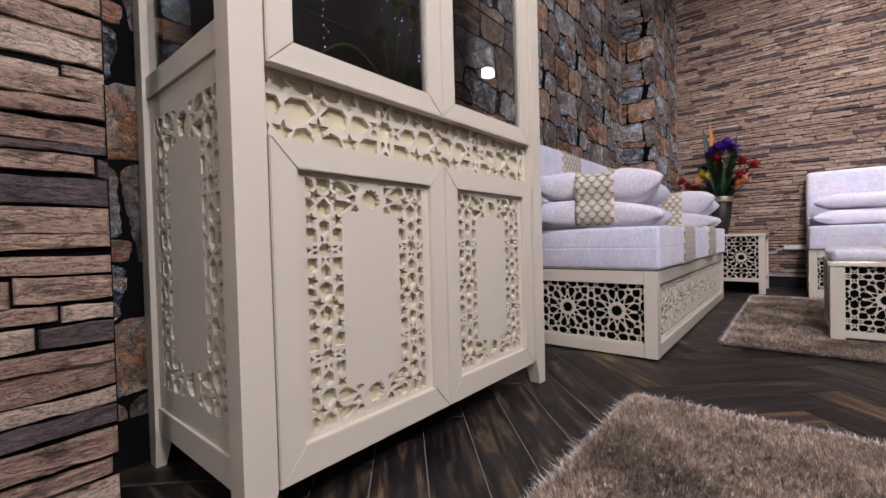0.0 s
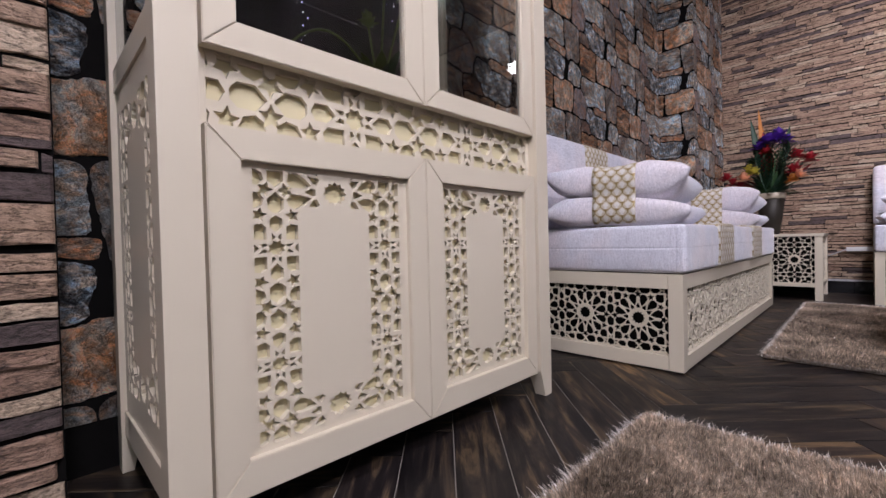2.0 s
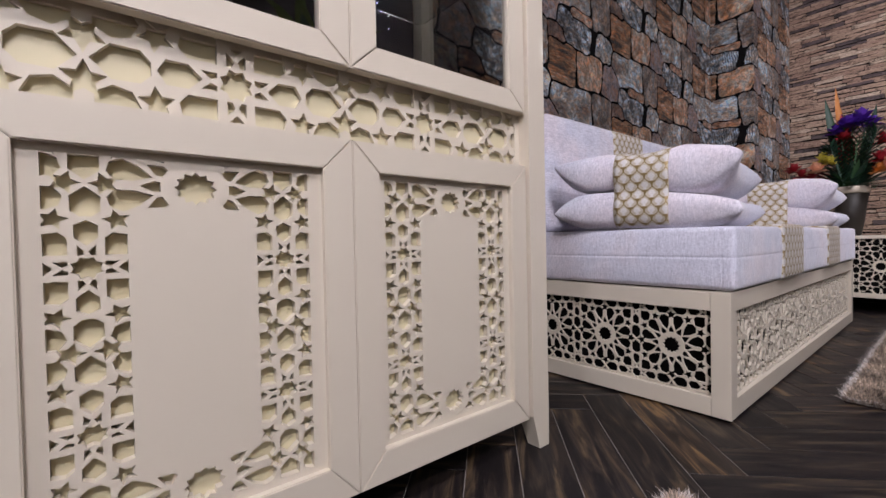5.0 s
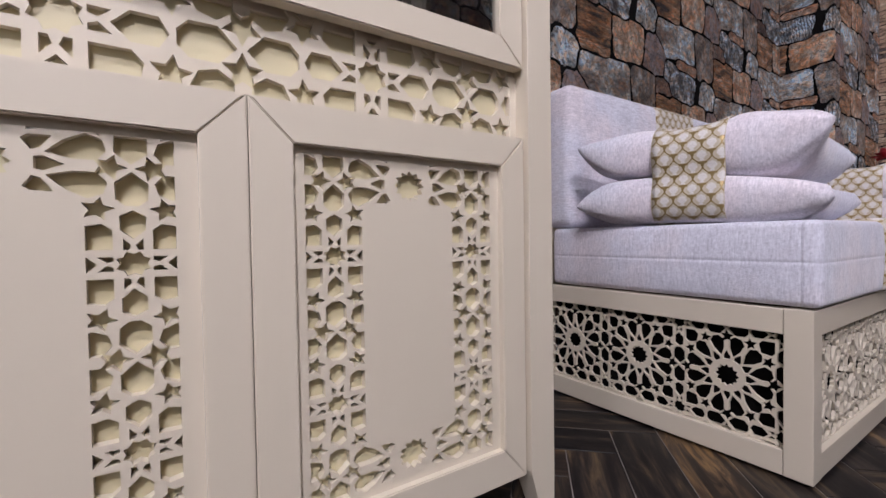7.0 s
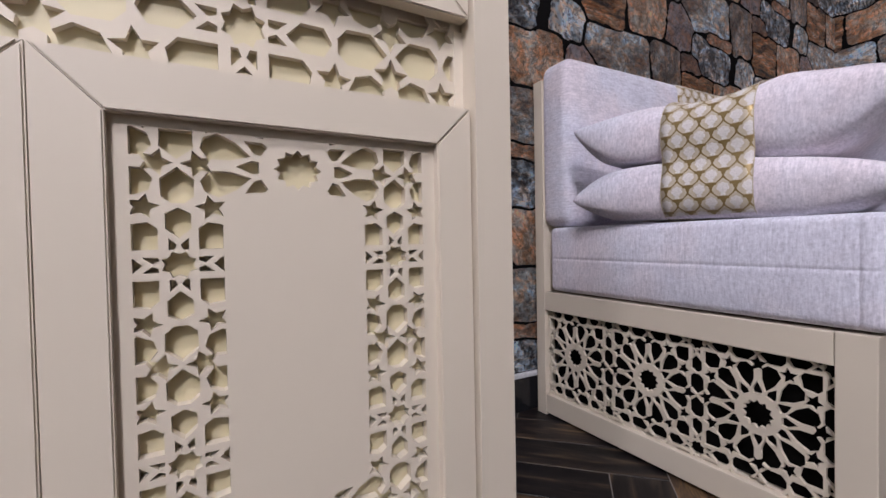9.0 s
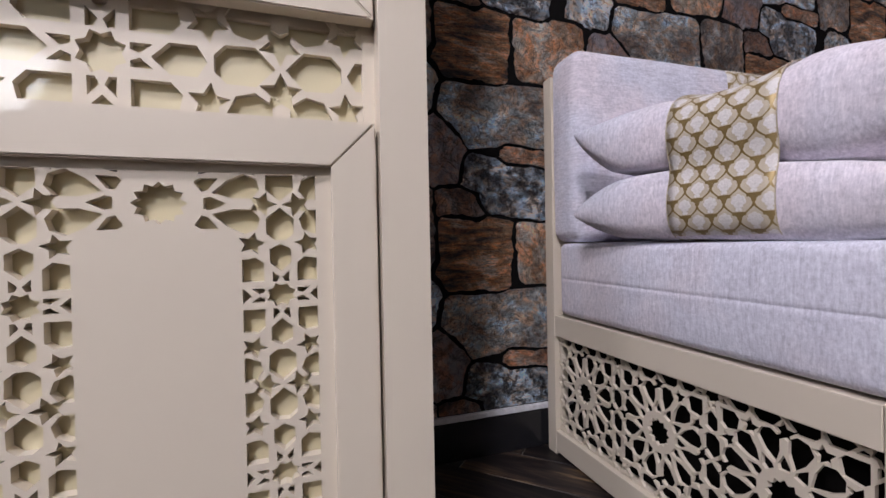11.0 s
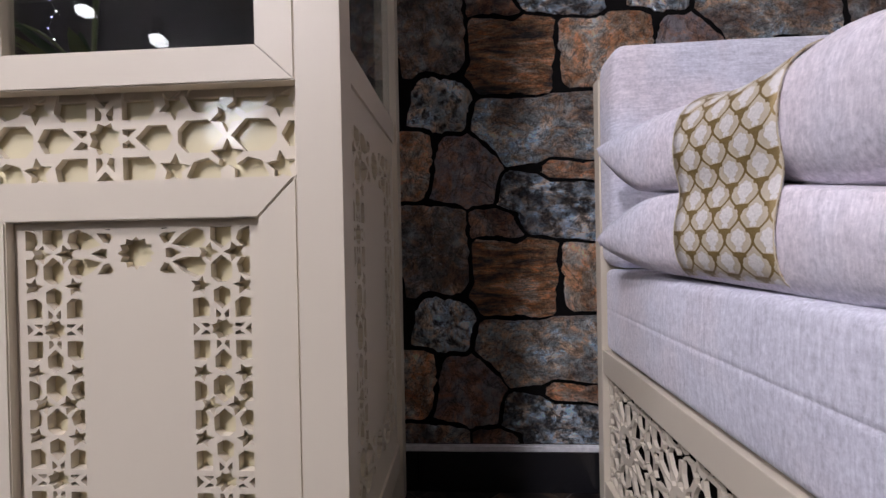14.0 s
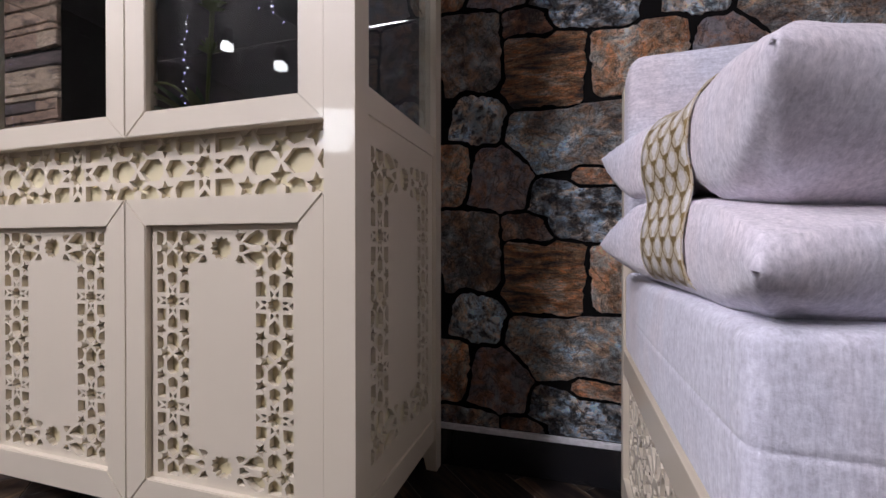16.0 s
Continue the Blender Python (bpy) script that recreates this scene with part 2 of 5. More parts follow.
def brocade():
    """Ogee net of gold thread round raised cream flowers; UV in metres."""
    m, nt, b = material("gold_brocade", 0.7)
    uv = nt.nodes.new("ShaderNodeTexCoord").outputs["UV"]
    sep = nt.nodes.new("ShaderNodeSeparateXYZ")
    nt.links.new(uv, sep.inputs[0])
    cw, ch = 0.042, 0.053

    def disc(u, v, x, y, r):
        dx = calc(nt, "SUBTRACT", calc(nt, "ABSOLUTE", u), x)
        dy = calc(nt, "MULTIPLY", calc(nt, "SUBTRACT", v, y), ch / cw)
        return calc(nt, "SUBTRACT", calc(nt, "SQRT", calc(nt, "ADD", calc(nt, "MULTIPLY", dx, dx), calc(nt, "MULTIPLY", dy, dy))), r)

    def cell(off):
        u = calc(nt, "SUBTRACT", calc(nt, "FRACT", calc(nt, "ADD", calc(nt, "DIVIDE", sep.outputs[0], cw), off)), 0.5)
        v = calc(nt, "SUBTRACT", calc(nt, "FRACT", calc(nt, "ADD", calc(nt, "DIVIDE", sep.outputs[1], ch), off)), 0.5)
        half = calc(nt, "MULTIPLY_ADD", calc(nt, "COSINE", calc(nt, "MULTIPLY", v, 6.2832)), 0.25, 0.25)
        edge = calc(nt, "ABSOLUTE", calc(nt, "SUBTRACT", calc(nt, "ABSOLUTE", u), half))
        head = calc(nt, "MINIMUM", disc(u, v, 0.0, 0.06, 0.13), calc(nt, "MINIMUM", disc(u, v, 0.0, 0.165, 0.085), calc(nt, "MINIMUM", disc(u, v, 0.115, 0.12, 0.085), disc(u, v, 0.16, 0.035, 0.085))))
        foot = calc(nt, "MINIMUM", disc(u, v, 0.075, -0.055, 0.075), calc(nt, "MINIMUM", disc(u, v, 0.0, -0.12, 0.055), disc(u, v, 0.055, -0.185, 0.045)))
        flower = calc(nt, "LESS_THAN", calc(nt, "MINIMUM", head, foot), 0.014)
        # scrolled leaves on the net and the knots where its lines meet
        leaf = calc(nt, "MINIMUM", disc(u, v, 0.31, 0.19, 0.055), calc(nt, "MINIMUM", disc(u, v, 0.10, -0.335, 0.05), disc(u, v, 0.0, -0.43, 0.085)))
        # the foot of each cell is filled with gold round the stem
        fill = calc(nt, "MULTIPLY", calc(nt, "LESS_THAN", v, -0.25), calc(nt, "LESS_THAN", calc(nt, "ABSOLUTE", u), half))
        return edge, flower, calc(nt, "MAXIMUM", fill, calc(nt, "LESS_THAN", leaf, 0.0))

    e1, f1, l1 = cell(0.0)
    e2, f2, l2 = cell(0.5)
    line = calc(nt, "MAXIMUM", calc(nt, "LESS_THAN", calc(nt, "MINIMUM", e1, e2), 0.044), calc(nt, "MAXIMUM", l1, l2))
    flower = calc(nt, "MAXIMUM", f1, f2)
    grain = noise_tex(nt, uv, 900.0, 2)
    lump = noise_tex(nt, uv, 300.0, 3, 0.7)
    gold = mix(nt, grain, (0.20, 0.135, 0.048), (0.38, 0.28, 0.125))
    cream = mix(nt, lump, (0.50, 0.47, 0.45), (0.86, 0.83, 0.80))
    ground = mix(nt, grain, (0.46, 0.395, 0.285), (0.64, 0.57, 0.45))
    col = mix(nt, flower, mix(nt, line, ground, gold), cream)
    nt.links.new(col, b.inputs["Base Color"])
    nt.links.new(calc(nt, "MULTIPLY_ADD", flower, 0.35, calc(nt, "MULTIPLY_ADD", line, -0.12, 0.5)), b.inputs["Roughness"])
    nt.links.new(calc(nt, "MULTIPLY", calc(nt, "SUBTRACT", line, calc(nt, "MULTIPLY", flower, line)), 0.35), b.inputs["Metallic"])
    hgt = calc(nt, "ADD", calc(nt, "MULTIPLY", flower, calc(nt, "MULTIPLY_ADD", lump, 1.1, 0.6)), calc(nt, "MULTIPLY_ADD", line, 0.35, calc(nt, "MULTIPLY", grain, 0.2)))
    bump(nt, b, hgt, 0.6, 0.0025)
    return m


BROCADE = brocade()


def glass():
    m, nt, b = material("window_glass", 0.02)
    b.inputs["Transmission Weight"].default_value = 1.0
    b.inputs["IOR"].default_value = 1.5
    b.inputs["Base Color"].default_value = (0.86, 0.87, 0.86, 1)
    return m


GLASS = glass()


def pile(name, a, b_, rough):
    m, nt, b = material(name, rough)
    co = geo_coord(nt)
    isl = nt.nodes.new("ShaderNodeNewGeometry").outputs["Random Per Island"]
    n1 = noise_tex(nt, co, 5.0, 3, 0.6)
    tuft = noise_tex(nt, co, 85.0, 2, 0.5)
    f = calc(nt, "MULTIPLY_ADD", tuft, 0.9, calc(nt, "MULTIPLY_ADD", n1, 1.0, calc(nt, "MULTIPLY_ADD", isl, 0.5, -0.66)))
    nt.links.new(ramp(nt, f, [(0.2, a), (0.72, b_), (0.84, tuple(min(1, q * 1.9) for q in b_))]), b.inputs["Base Color"])
    b.inputs["Specular IOR Level"].default_value = 0.6
    return m


PILE = pile("taupe_pile", (0.045, 0.034, 0.025), (0.47, 0.365, 0.278), 0.34)
FRINGE = pile("silver_fringe", (0.34, 0.29, 0.25), (0.72, 0.66, 0.62), 0.3)
TINSEL = plain("tinsel_thread", (0.85, 0.83, 0.80), 0.12, 60, 0.05, 1.0, 0.0)
RUG_BACK = plain("rug_backing", (0.07, 0.055, 0.045), 0.9, 60)


# ---- mesh helpers ----
def part(name, bm, mat, parent=None, label="", smooth=False, m=None):
    """Links a bmesh as one mesh object under a thing or a part."""
    me = bpy.data.meshes.new(name)
    if m is not None:
        bm.transform(m)
    bm.normal_update()
    bm.to_mesh(me)
    bm.free()
    for one in mat if isinstance(mat, (list, tuple)) else (mat,):
        me.materials.append(one)
    if smooth:
        me.shade_smooth()
    ob = new(name, me)
    if parent is not None:
        ob.parent = parent
    if label:
        ob["label"] = label
    return ob


def raw(name, verts, faces, mat, parent=None, label="", mats=None, smooth=False):
    me = bpy.data.meshes.new(name)
    me.from_pydata(verts, [], faces)
    for one in mat if isinstance(mat, (list, tuple)) else (mat,):
        me.materials.append(one)
    if mats is not None:
        me.polygons.foreach_set("material_index", mats)
    me.update()
    if smooth:
        me.shade_smooth()
    ob = new(name, me)
    if parent is not None:
        ob.parent = parent
    if label:
        ob["label"] = label
    return ob


def thing(name, label, category, m=None, group="", kind=""):
    ob = new(name)
    ob.empty_display_size = 0.1
    if m is not None:
        ob.matrix_world = m
    return tagged(ob, label, category, group, kind)


def box(x0, x1, y0, y1, z0, z1, bevel=0.002, seg=2):
    bm = bmesh.new()
    bmesh.ops.create_cube(bm, size=1.0)
    bm.transform(Matrix.Translation(((x0 + x1) / 2, (y0 + y1) / 2, (z0 + z1) / 2)) @ Matrix.Diagonal((abs(x1 - x0), abs(y1 - y0), abs(z1 - z0), 1)))
    if bevel:
        bmesh.ops.bevel(bm, geom=bm.edges[:], offset=bevel, segments=seg, affect="EDGES", profile=0.6)
    return bm


def prism(poly, axis_m, depth, bevel=0.0):
    """A flat outline in (u, v), raised by depth along w; axis_m lays u, v, w into the world."""
    bm = bmesh.new()
    n = len(poly)
    lo = [bm.verts.new((u, v, 0)) for u, v in poly]
    hi = [bm.verts.new((u, v, depth)) for u, v in poly]
    bm.faces.new(lo[::-1])
    bm.faces.new(hi)
    for i in range(n):
        bm.faces.new((lo[i], lo[(i + 1) % n], hi[(i + 1) % n], hi[i]))
    if bevel:
        bmesh.ops.bevel(bm, geom=[e for e in bm.edges if all(abs(v.co.z - depth) < 1e-6 for v in e.verts)], offset=bevel, segments=2, affect="EDGES")
    bm.transform(axis_m)
    bmesh.ops.recalc_face_normals(bm, faces=bm.faces[:])
    return bm


def frame_of(origin, u, v):
    """A pose matrix whose u and v axes lie in a plane, w towards the viewer."""
    u, v = Vector(u), Vector(v)
    w = u.cross(v)
    m = Matrix((u, v, w)).transposed().to_4x4()
    m.translation = origin
    return m


# ---- pierced star pattern ----
def ngon_star(cu, cv, big, small, n, turn, su, sv):
    out = []
    for i in range(2 * n):
        r = big if i % 2 == 0 else small
        a = turn + math.pi * i / n
        out.append((cu + su * r * math.cos(a), cv + sv * r * math.sin(a)))
    return out


def star_cells(cu, cv, pu, pv, u0, v0, u1, v1):
    """Openings of a twelve-fold star pattern on a grid of pu x pv, a square knot at (cu, cv), within a window."""
    holes = []

    def put(cx, cy, pts, turn=0.0, grow=1.05):
        c, s = math.cos(turn), math.sin(turn)
        mx, my = sum(p[0] for p in pts) / len(pts), sum(p[1] for p in pts) / len(pts)
        pts = [(mx + (x - mx) * grow, my + (y - my) * grow) for x, y in pts]
        poly = [(cx + pu * (c * x - s * y), cy + pv * (s * x + c * y)) for x, y in pts]
        us, vs = [p[0] for p in poly], [p[1] for p in poly]
        if max(us) > u0 and min(us) < u1 and max(vs) > v0 and min(vs) < v1:
            holes.append(poly)

    hexa = [(0.134, 0), (0.180, 0.046), (0.250, 0.046), (0.277, 0), (0.250, -0.046), (0.180, -0.046)]
    house = [(0.476, 0), (0.420, 0.060), (0.338, 0.058), (0.306, 0.024), (0.306, -0.024), (0.338, -0.058), (0.420, -0.060)]
    big = [(0.078, 0.078), (0.176, 0.078), (0.206, 0.112), (0.190, 0.190), (0.112, 0.206), (0.078, 0.176)]
    tri1 = [(0.075, 0.018), (0.098, 0.008), (0.130, 0.037), (0.075, 0.037)]
    tri2 = [(x, -y) for x, y in tri1[::-1]]
    star6 = ngon_star(0, 0, 0.066, 0.032, 5, 0, 1, 1)
    star5 = ngon_star(0, 0, 0.060, 0.029, 5, math.pi, 1, 1)
    petal = [(0.222, 0), (0.295, -0.046), (0.372, -0.066), (0.416, -0.028), (0.416, 0.028), (0.372, 0.066), (0.295, 0.046)]
    kite = [(0.176, -0.028), (0.205, -0.034), (0.268, 0), (0.205, 0.034), (0.176, 0.028)]
    i0, i1 = math.floor((u0 - cu) / pu) - 1, math.ceil((u1 - cu) / pu) + 1
    j0, j1 = math.floor((v0 - cv) / pv) - 1, math.ceil((v1 - cv) / pv) + 1
    for i in range(i0, i1 + 1):
        for j in range(j0, j1 + 1):
            x, y = cu + i * pu, cv + j * pv
            put(x, y, ngon_star(0, 0, 0.066, 0.050, 8, math.pi / 8, 1, 1))
            for q in range(4):
                a = q * math.pi / 2
                for shape in (hexa, house, big, tri1, tri2):
                    put(x, y, shape, a)
                c, s = round(math.cos(a)), round(math.sin(a))
                for dx, dy in ((0.284, 0.126), (0.126, 0.284)):
                    px, py = c * dx - s * dy, s * dx + c * dy
                    put(x + pu * px, y + pv * py, star5, math.atan2(py - (0.5 if py > 0 else -0.5), px - (0.5 if px > 0 else -0.5)))
            rx, ry = x + pu / 2, y + pv / 2
            put(rx, ry, ngon_star(0, 0, 0.105, 0.082, 12, 0, 1, 1))
            for k in range(12):
                a = k * math.pi / 6
                put(rx, ry, kite, a)
                put(rx, ry, petal, a + math.pi / 12)
                if k % 3 == 0:
                    put(rx + pu * 0.420 * math.cos(a), ry + pv * 0.420 * math.sin(a), star6, a)
    return holes


def pierced(u0, v0, u1, v1, holes, clips, depth):
    """A panel of that depth; a hole is cut where it also lies in one of the clip outlines (None: everywhere)."""
    from mathutils.geometry import delaunay_2d_cdt
    polys = [[(u0, v0), (u1, v0), (u1, v1), (u0, v1)]] + list(clips or ()) + list(holes)
    nclip = len(clips or ())
    pts, faces = [], []
    for poly in polys:
        if sum(p[0] * q[1] - q[0] * p[1] for p, q in zip(poly, poly[1:] + poly[:1])) < 0:
            poly = poly[::-1]
        faces.append(list(range(len(pts), len(pts) + len(poly))))
        pts += [Vector(p) for p in poly]
    vs, _, fs, _, _, src = delaunay_2d_cdt(pts, [], faces, 1, 1e-6)
    keep = []
    for f, ids in zip(fs, src):
        ids = set(ids)
        if 0 not in ids:
            continue
        cut = any(k > nclip for k in ids) and (not nclip or any(0 < k <= nclip for k in ids))
        if not cut:
            keep.append(f)
    n = len(vs)
    verts = [(v.x, v.y, 0.0) for v in vs] + [(v.x, v.y, -depth) for v in vs]
    edges = {}
    out = []
    for f in keep:
        area = sum(vs[f[k]].x * vs[f[(k + 1) % len(f)]].y - vs[f[(k + 1) % len(f)]].x * vs[f[k]].y for k in range(len(f)))
        f = list(f) if area > 0 else list(f)[::-1]
        out.append(f)
        out.append([k + n for k in f[::-1]])
        for k in range(len(f)):
            a, b = f[k], f[(k + 1) % len(f)]
            if (b, a) in edges:
                del edges[(b, a)]
            else:
                edges[(a, b)] = True
    for a, b in edges:
        out.append([b, a, a + n, b + n])
    bm = bmesh.new()
    bv = [bm.verts.new(v) for v in verts]
    for f in out:
        try:
            bm.faces.new([bv[k] for k in f])
        except ValueError:
            pass
    bmesh.ops.delete(bm, geom=[v for v in bm.verts if not v.link_faces], context="VERTS")
    return bm


def clip_rect(poly, u0, v0, u1, v1):
    for axis, lim, sign in ((0, u0, 1), (0, u1, -1), (1, v0, 1), (1, v1, -1)):
        out = []
        for p, q in zip(poly, poly[1:] + poly[:1]):
            ip, iq = sign * (p[axis] - lim) >= 0, sign * (q[axis] - lim) >= 0
            if ip:
                out.append(p)
            if ip != iq:
                t = (lim - p[axis]) / (q[axis] - p[axis])
                out.append((p[0] + t * (q[0] - p[0]), p[1] + t * (q[1] - p[1])))
        poly = out
        if len(poly) < 3:
            return []
    return poly


def rect(a, b, c, d):
    return [(a, b), (c, b), (c, d), (a, d)]


# ---- the room ----
WALL_X, FAR_Y, PILLAR_Y, PILLAR_X = -1.195, 4.95, 3.99, -0.935
PIER_X, PIER_Y = -0.975, 0.191
EAST, SOUTH = 5.3, -3.2


def structure(name, label, bm, mat, category="wall"):
    return tagged(part(name, bm, mat), label, category, kind="structure")


# printed wallpaper, its stones and slats built as raised pieces
wall_west = structure("wall_west", "wall papered with a print of rough multicoloured rubble, built as raised stones", box(WALL_X - 0.5, WALL_X, PIER_Y, FAR_Y + 0.5, 0, CEIL, 0), MORTAR)
pillar = structure("wall_pillar", "square pillar papered with a rubble print, built as raised stones", box(WALL_X, PILLAR_X, PILLAR_Y, FAR_Y, 0, CEIL, 0), MORTAR)
wall_north = structure("wall_north", "wall papered with a print of thin stacked tan and brown slats, built as raised pieces", box(PILLAR_X - 0.4, EAST, FAR_Y, FAR_Y + 0.5, 0, CEIL, 0), MORTAR)
wall_pier = structure("wall_pier", "projecting wall papered with a print of stacked split stone, built as raised pieces", box(WALL_X - 0.5, PIER_X, SOUTH, PIER_Y, 0, CEIL, 0), MORTAR)
# two unseen walls added to close the room, dark to cut bounced light
structure("wall_east", "unseen plain dark wall added to close the room", box(EAST, EAST + 0.5, SOUTH - 0.5, FAR_Y + 0.5, 0, CEIL, 0), PLASTER)
structure("wall_south", "unseen plain dark wall added to close the room", box(WALL_X - 0.5, EAST, SOUTH - 0.5, SOUTH, 0, CEIL, 0), PLASTER)
structure("ceiling", "plain pale painted ceiling", box(WALL_X - 0.5, EAST + 0.5, SOUTH - 0.5, FAR_Y + 0.5, CEIL, CEIL + 0.15, 0), CEILING, "ceiling")
floor = structure("floor", "dark wood planks laid in herringbone with pale joints", box(WALL_X - 0.5, EAST + 0.5, SOUTH - 0.5, FAR_Y + 0.5, -0.12, -0.0015, 0), JOINT, "floor")

# skirting of black tiles with a pale joint above
SK = 0.098


def skirting(name, x0, x1, y0, y1, along):
    sk = tagged(new(name), "black glazed tile skirting with a pale top joint", "skirting", kind="structure")
    lo, hi = (y0, y1) if along == "y" else (x0, x1)
    a = lo
    while a < hi - 0.01:
        b = min(a + 0.45, hi)
        bm = box(x0, x1, a + 0.001, b - 0.001, 0.0, SK, 0.001, 1) if along == "y" else box(a + 0.001, b - 0.001, y0, y1, 0.0, SK, 0.001, 1)
        part("tile", bm, SKIRT, sk)
        a = b
    bm = box(x0, x1 + 0.001, lo, hi, SK + 0.001, SK + 0.016, 0.002, 1) if along == "y" else box(lo, hi, y0 - 0.001, y1, SK + 0.001, SK + 0.016, 0.002, 1)
    part("top_joint", bm, WHITE_EDGE, sk)


skirting("baseboard", WALL_X, WALL_X + 0.012, PIER_Y + 0.29, PILLAR_Y, "y")
skirting("baseboard_north", PILLAR_X, EAST, FAR_Y - 0.012, FAR_Y, "x")

# ---- cabinet ----
PX = -0.70


def mitred(parent, name, y0, y1, z0, z1, wy, wt, wb, mat, depth=0.022, x=PX):
    """Four mitred frame members in the plane x, rails and stiles."""
    ax = frame_of((x - depth, 0, 0), (0, 1, 0), (0, 0, 1))
    g = 0.0004
    iy0, iy1, iz0, iz1 = y0 + wy, y1 - wy, z0 + wb, z1 - wt
    for nm, poly in (("top_rail", [(y0 + g, z1), (iy0 + g, iz1), (iy1 - g, iz1), (y1 - g, z1)]),
                     ("bottom_rail", [(y0 + g, z0), (y1 - g, z0), (iy1 - g, iz0), (iy0 + g, iz0)]),
                     ("stile", [(y0, z0 + g), (iy0, iz0 + g), (iy0, iz1 - g), (y0, z1 - g)]),
                     ("stile", [(y1, z0 + g), (y1, z1 - g), (iy1, iz1 - g), (iy1, iz0 + g)])):
        if sum(poly[k][0] * poly[(k + 1) % 4][1] - poly[(k + 1) % 4][0] * poly[k][1] for k in range(4)) < 0:
            poly = poly[::-1]
        part(nm, prism(poly, ax, depth, 0.0018), mat, parent)


def star_panel_clips(holes, u0, u1, uc, zlo, zhi, inner0, inner1, suns):
    """Outlines within which the border of a panel is pierced: two strips, the two suns and the rays beside them."""
    clips = [rect(u0, zlo, inner0, zhi), rect(inner1, zlo, u1, zhi)]
    clips += [rect(uc - 0.0272, z - 0.0272, uc + 0.0272, z + 0.0272) for z in suns]
    for poly in holes:
        mx, my = sum(q[0] for q in poly) / len(poly), sum(q[1] for q in poly) / len(poly)
        if 0.036 < abs(mx - uc) < 0.094 and min(abs(my - z) for z in suns) < 0.046:
            clips.append([(mx + (x - mx) * 1.004, my + (y - my) * 1.004) for x, y in poly])
    return clips


cabinet = thing("display_cabinet", "tall cream lacquered display cabinet with pierced star doors and glass above", "cabinet")
CAB_TOP = 2.02
YL0, YL1, YR0, YR1, XB = 0.290, 0.348, 1.292, 1.352, -1.175
XF = -0.692
for y0, y1, x0, x1 in ((YL0, YL1, XF - 0.05, XF), (YR0, YR1, XF - 0.05, XF), (YL0, YL1 - 0.02, XB, XB + 0.045), (YR0 + 0.01, YR1, XB, XB + 0.045)):
    bm = box(x0, x1, y0, y1, 0.0, CAB_TOP, 0.003)
    for v in bm.verts:
        if v.co.z < 0.01:
            mid = (YL0 + YR1) / 2
            inner = y0 if y0 > mid else y1
            outer = y1 if y0 > mid else y0
            v.co.y = outer + (v.co.y - outer) * 0.62
            xo = x1 if x1 == XF else x0
            v.co.x = xo + (v.co.x - xo) * 0.8
    # taper ends under the bottom rail
    bmesh.ops.bisect_plane(bm, geom=bm.verts[:] + bm.edges[:] + bm.faces[:], plane_co=(0, 0, 0.085), plane_no=(0, 0, 1))
    for v in bm.verts:
        if 0.08 < v.co.z < 0.09:
            t = 0.0
            v.co.y = min(max(v.co.y, y0), y1)
            a, b = (y0, y1)
            v.co.y = b if abs(v.co.y - a) > abs(v.co.y - b) else a
            v.co.x = x1 if abs(v.co.x - x1) < abs(v.co.x - x0) else x0
    part("post", bm, CREAM, cabinet)
part("bottom", box(XB + 0.02, PX - 0.03, YL0 + 0.032, YR1 - 0.032, 0.084, 0.10, 0.001, 1), CREAM, cabinet)
part("shelf_board", box(XB + 0.02, PX - 0.03, YL0 + 0.032, YR1 - 0.032, 0.815, 0.832, 0.001, 1), CREAM, cabinet)
part("top", box(XB - 0.01, XF + 0.012, YL0 - 0.012, YR1 + 0.012, CAB_TOP + 0.001, CAB_TOP + 0.035, 0.004), CREAM, cabinet)
for y0, y1 in ((YL1 - 0.004, 0.366), (1.277, YR0 + 0.004)):
    part("door_stop", box(PX - 0.050, PX - 0.024, y0, y1, 0.086, 0.815, 0.001, 1), CREAM, cabinet)
    part("door_stop", box(PX - 0.050, PX - 0.024, y0, y1, 0.833, CAB_TOP - 0.02, 0.001, 1), CREAM, cabinet)
part("back", box(XB + 0.002, XB + 0.012, YL1, YR0, 0.10, CAB_TOP - 0.01, 0), DARK_BACK, cabinet, "dark brown back board")

SUN_T, SUN_B, PZ, PY = 0.600, 0.182, 0.209, 0.240
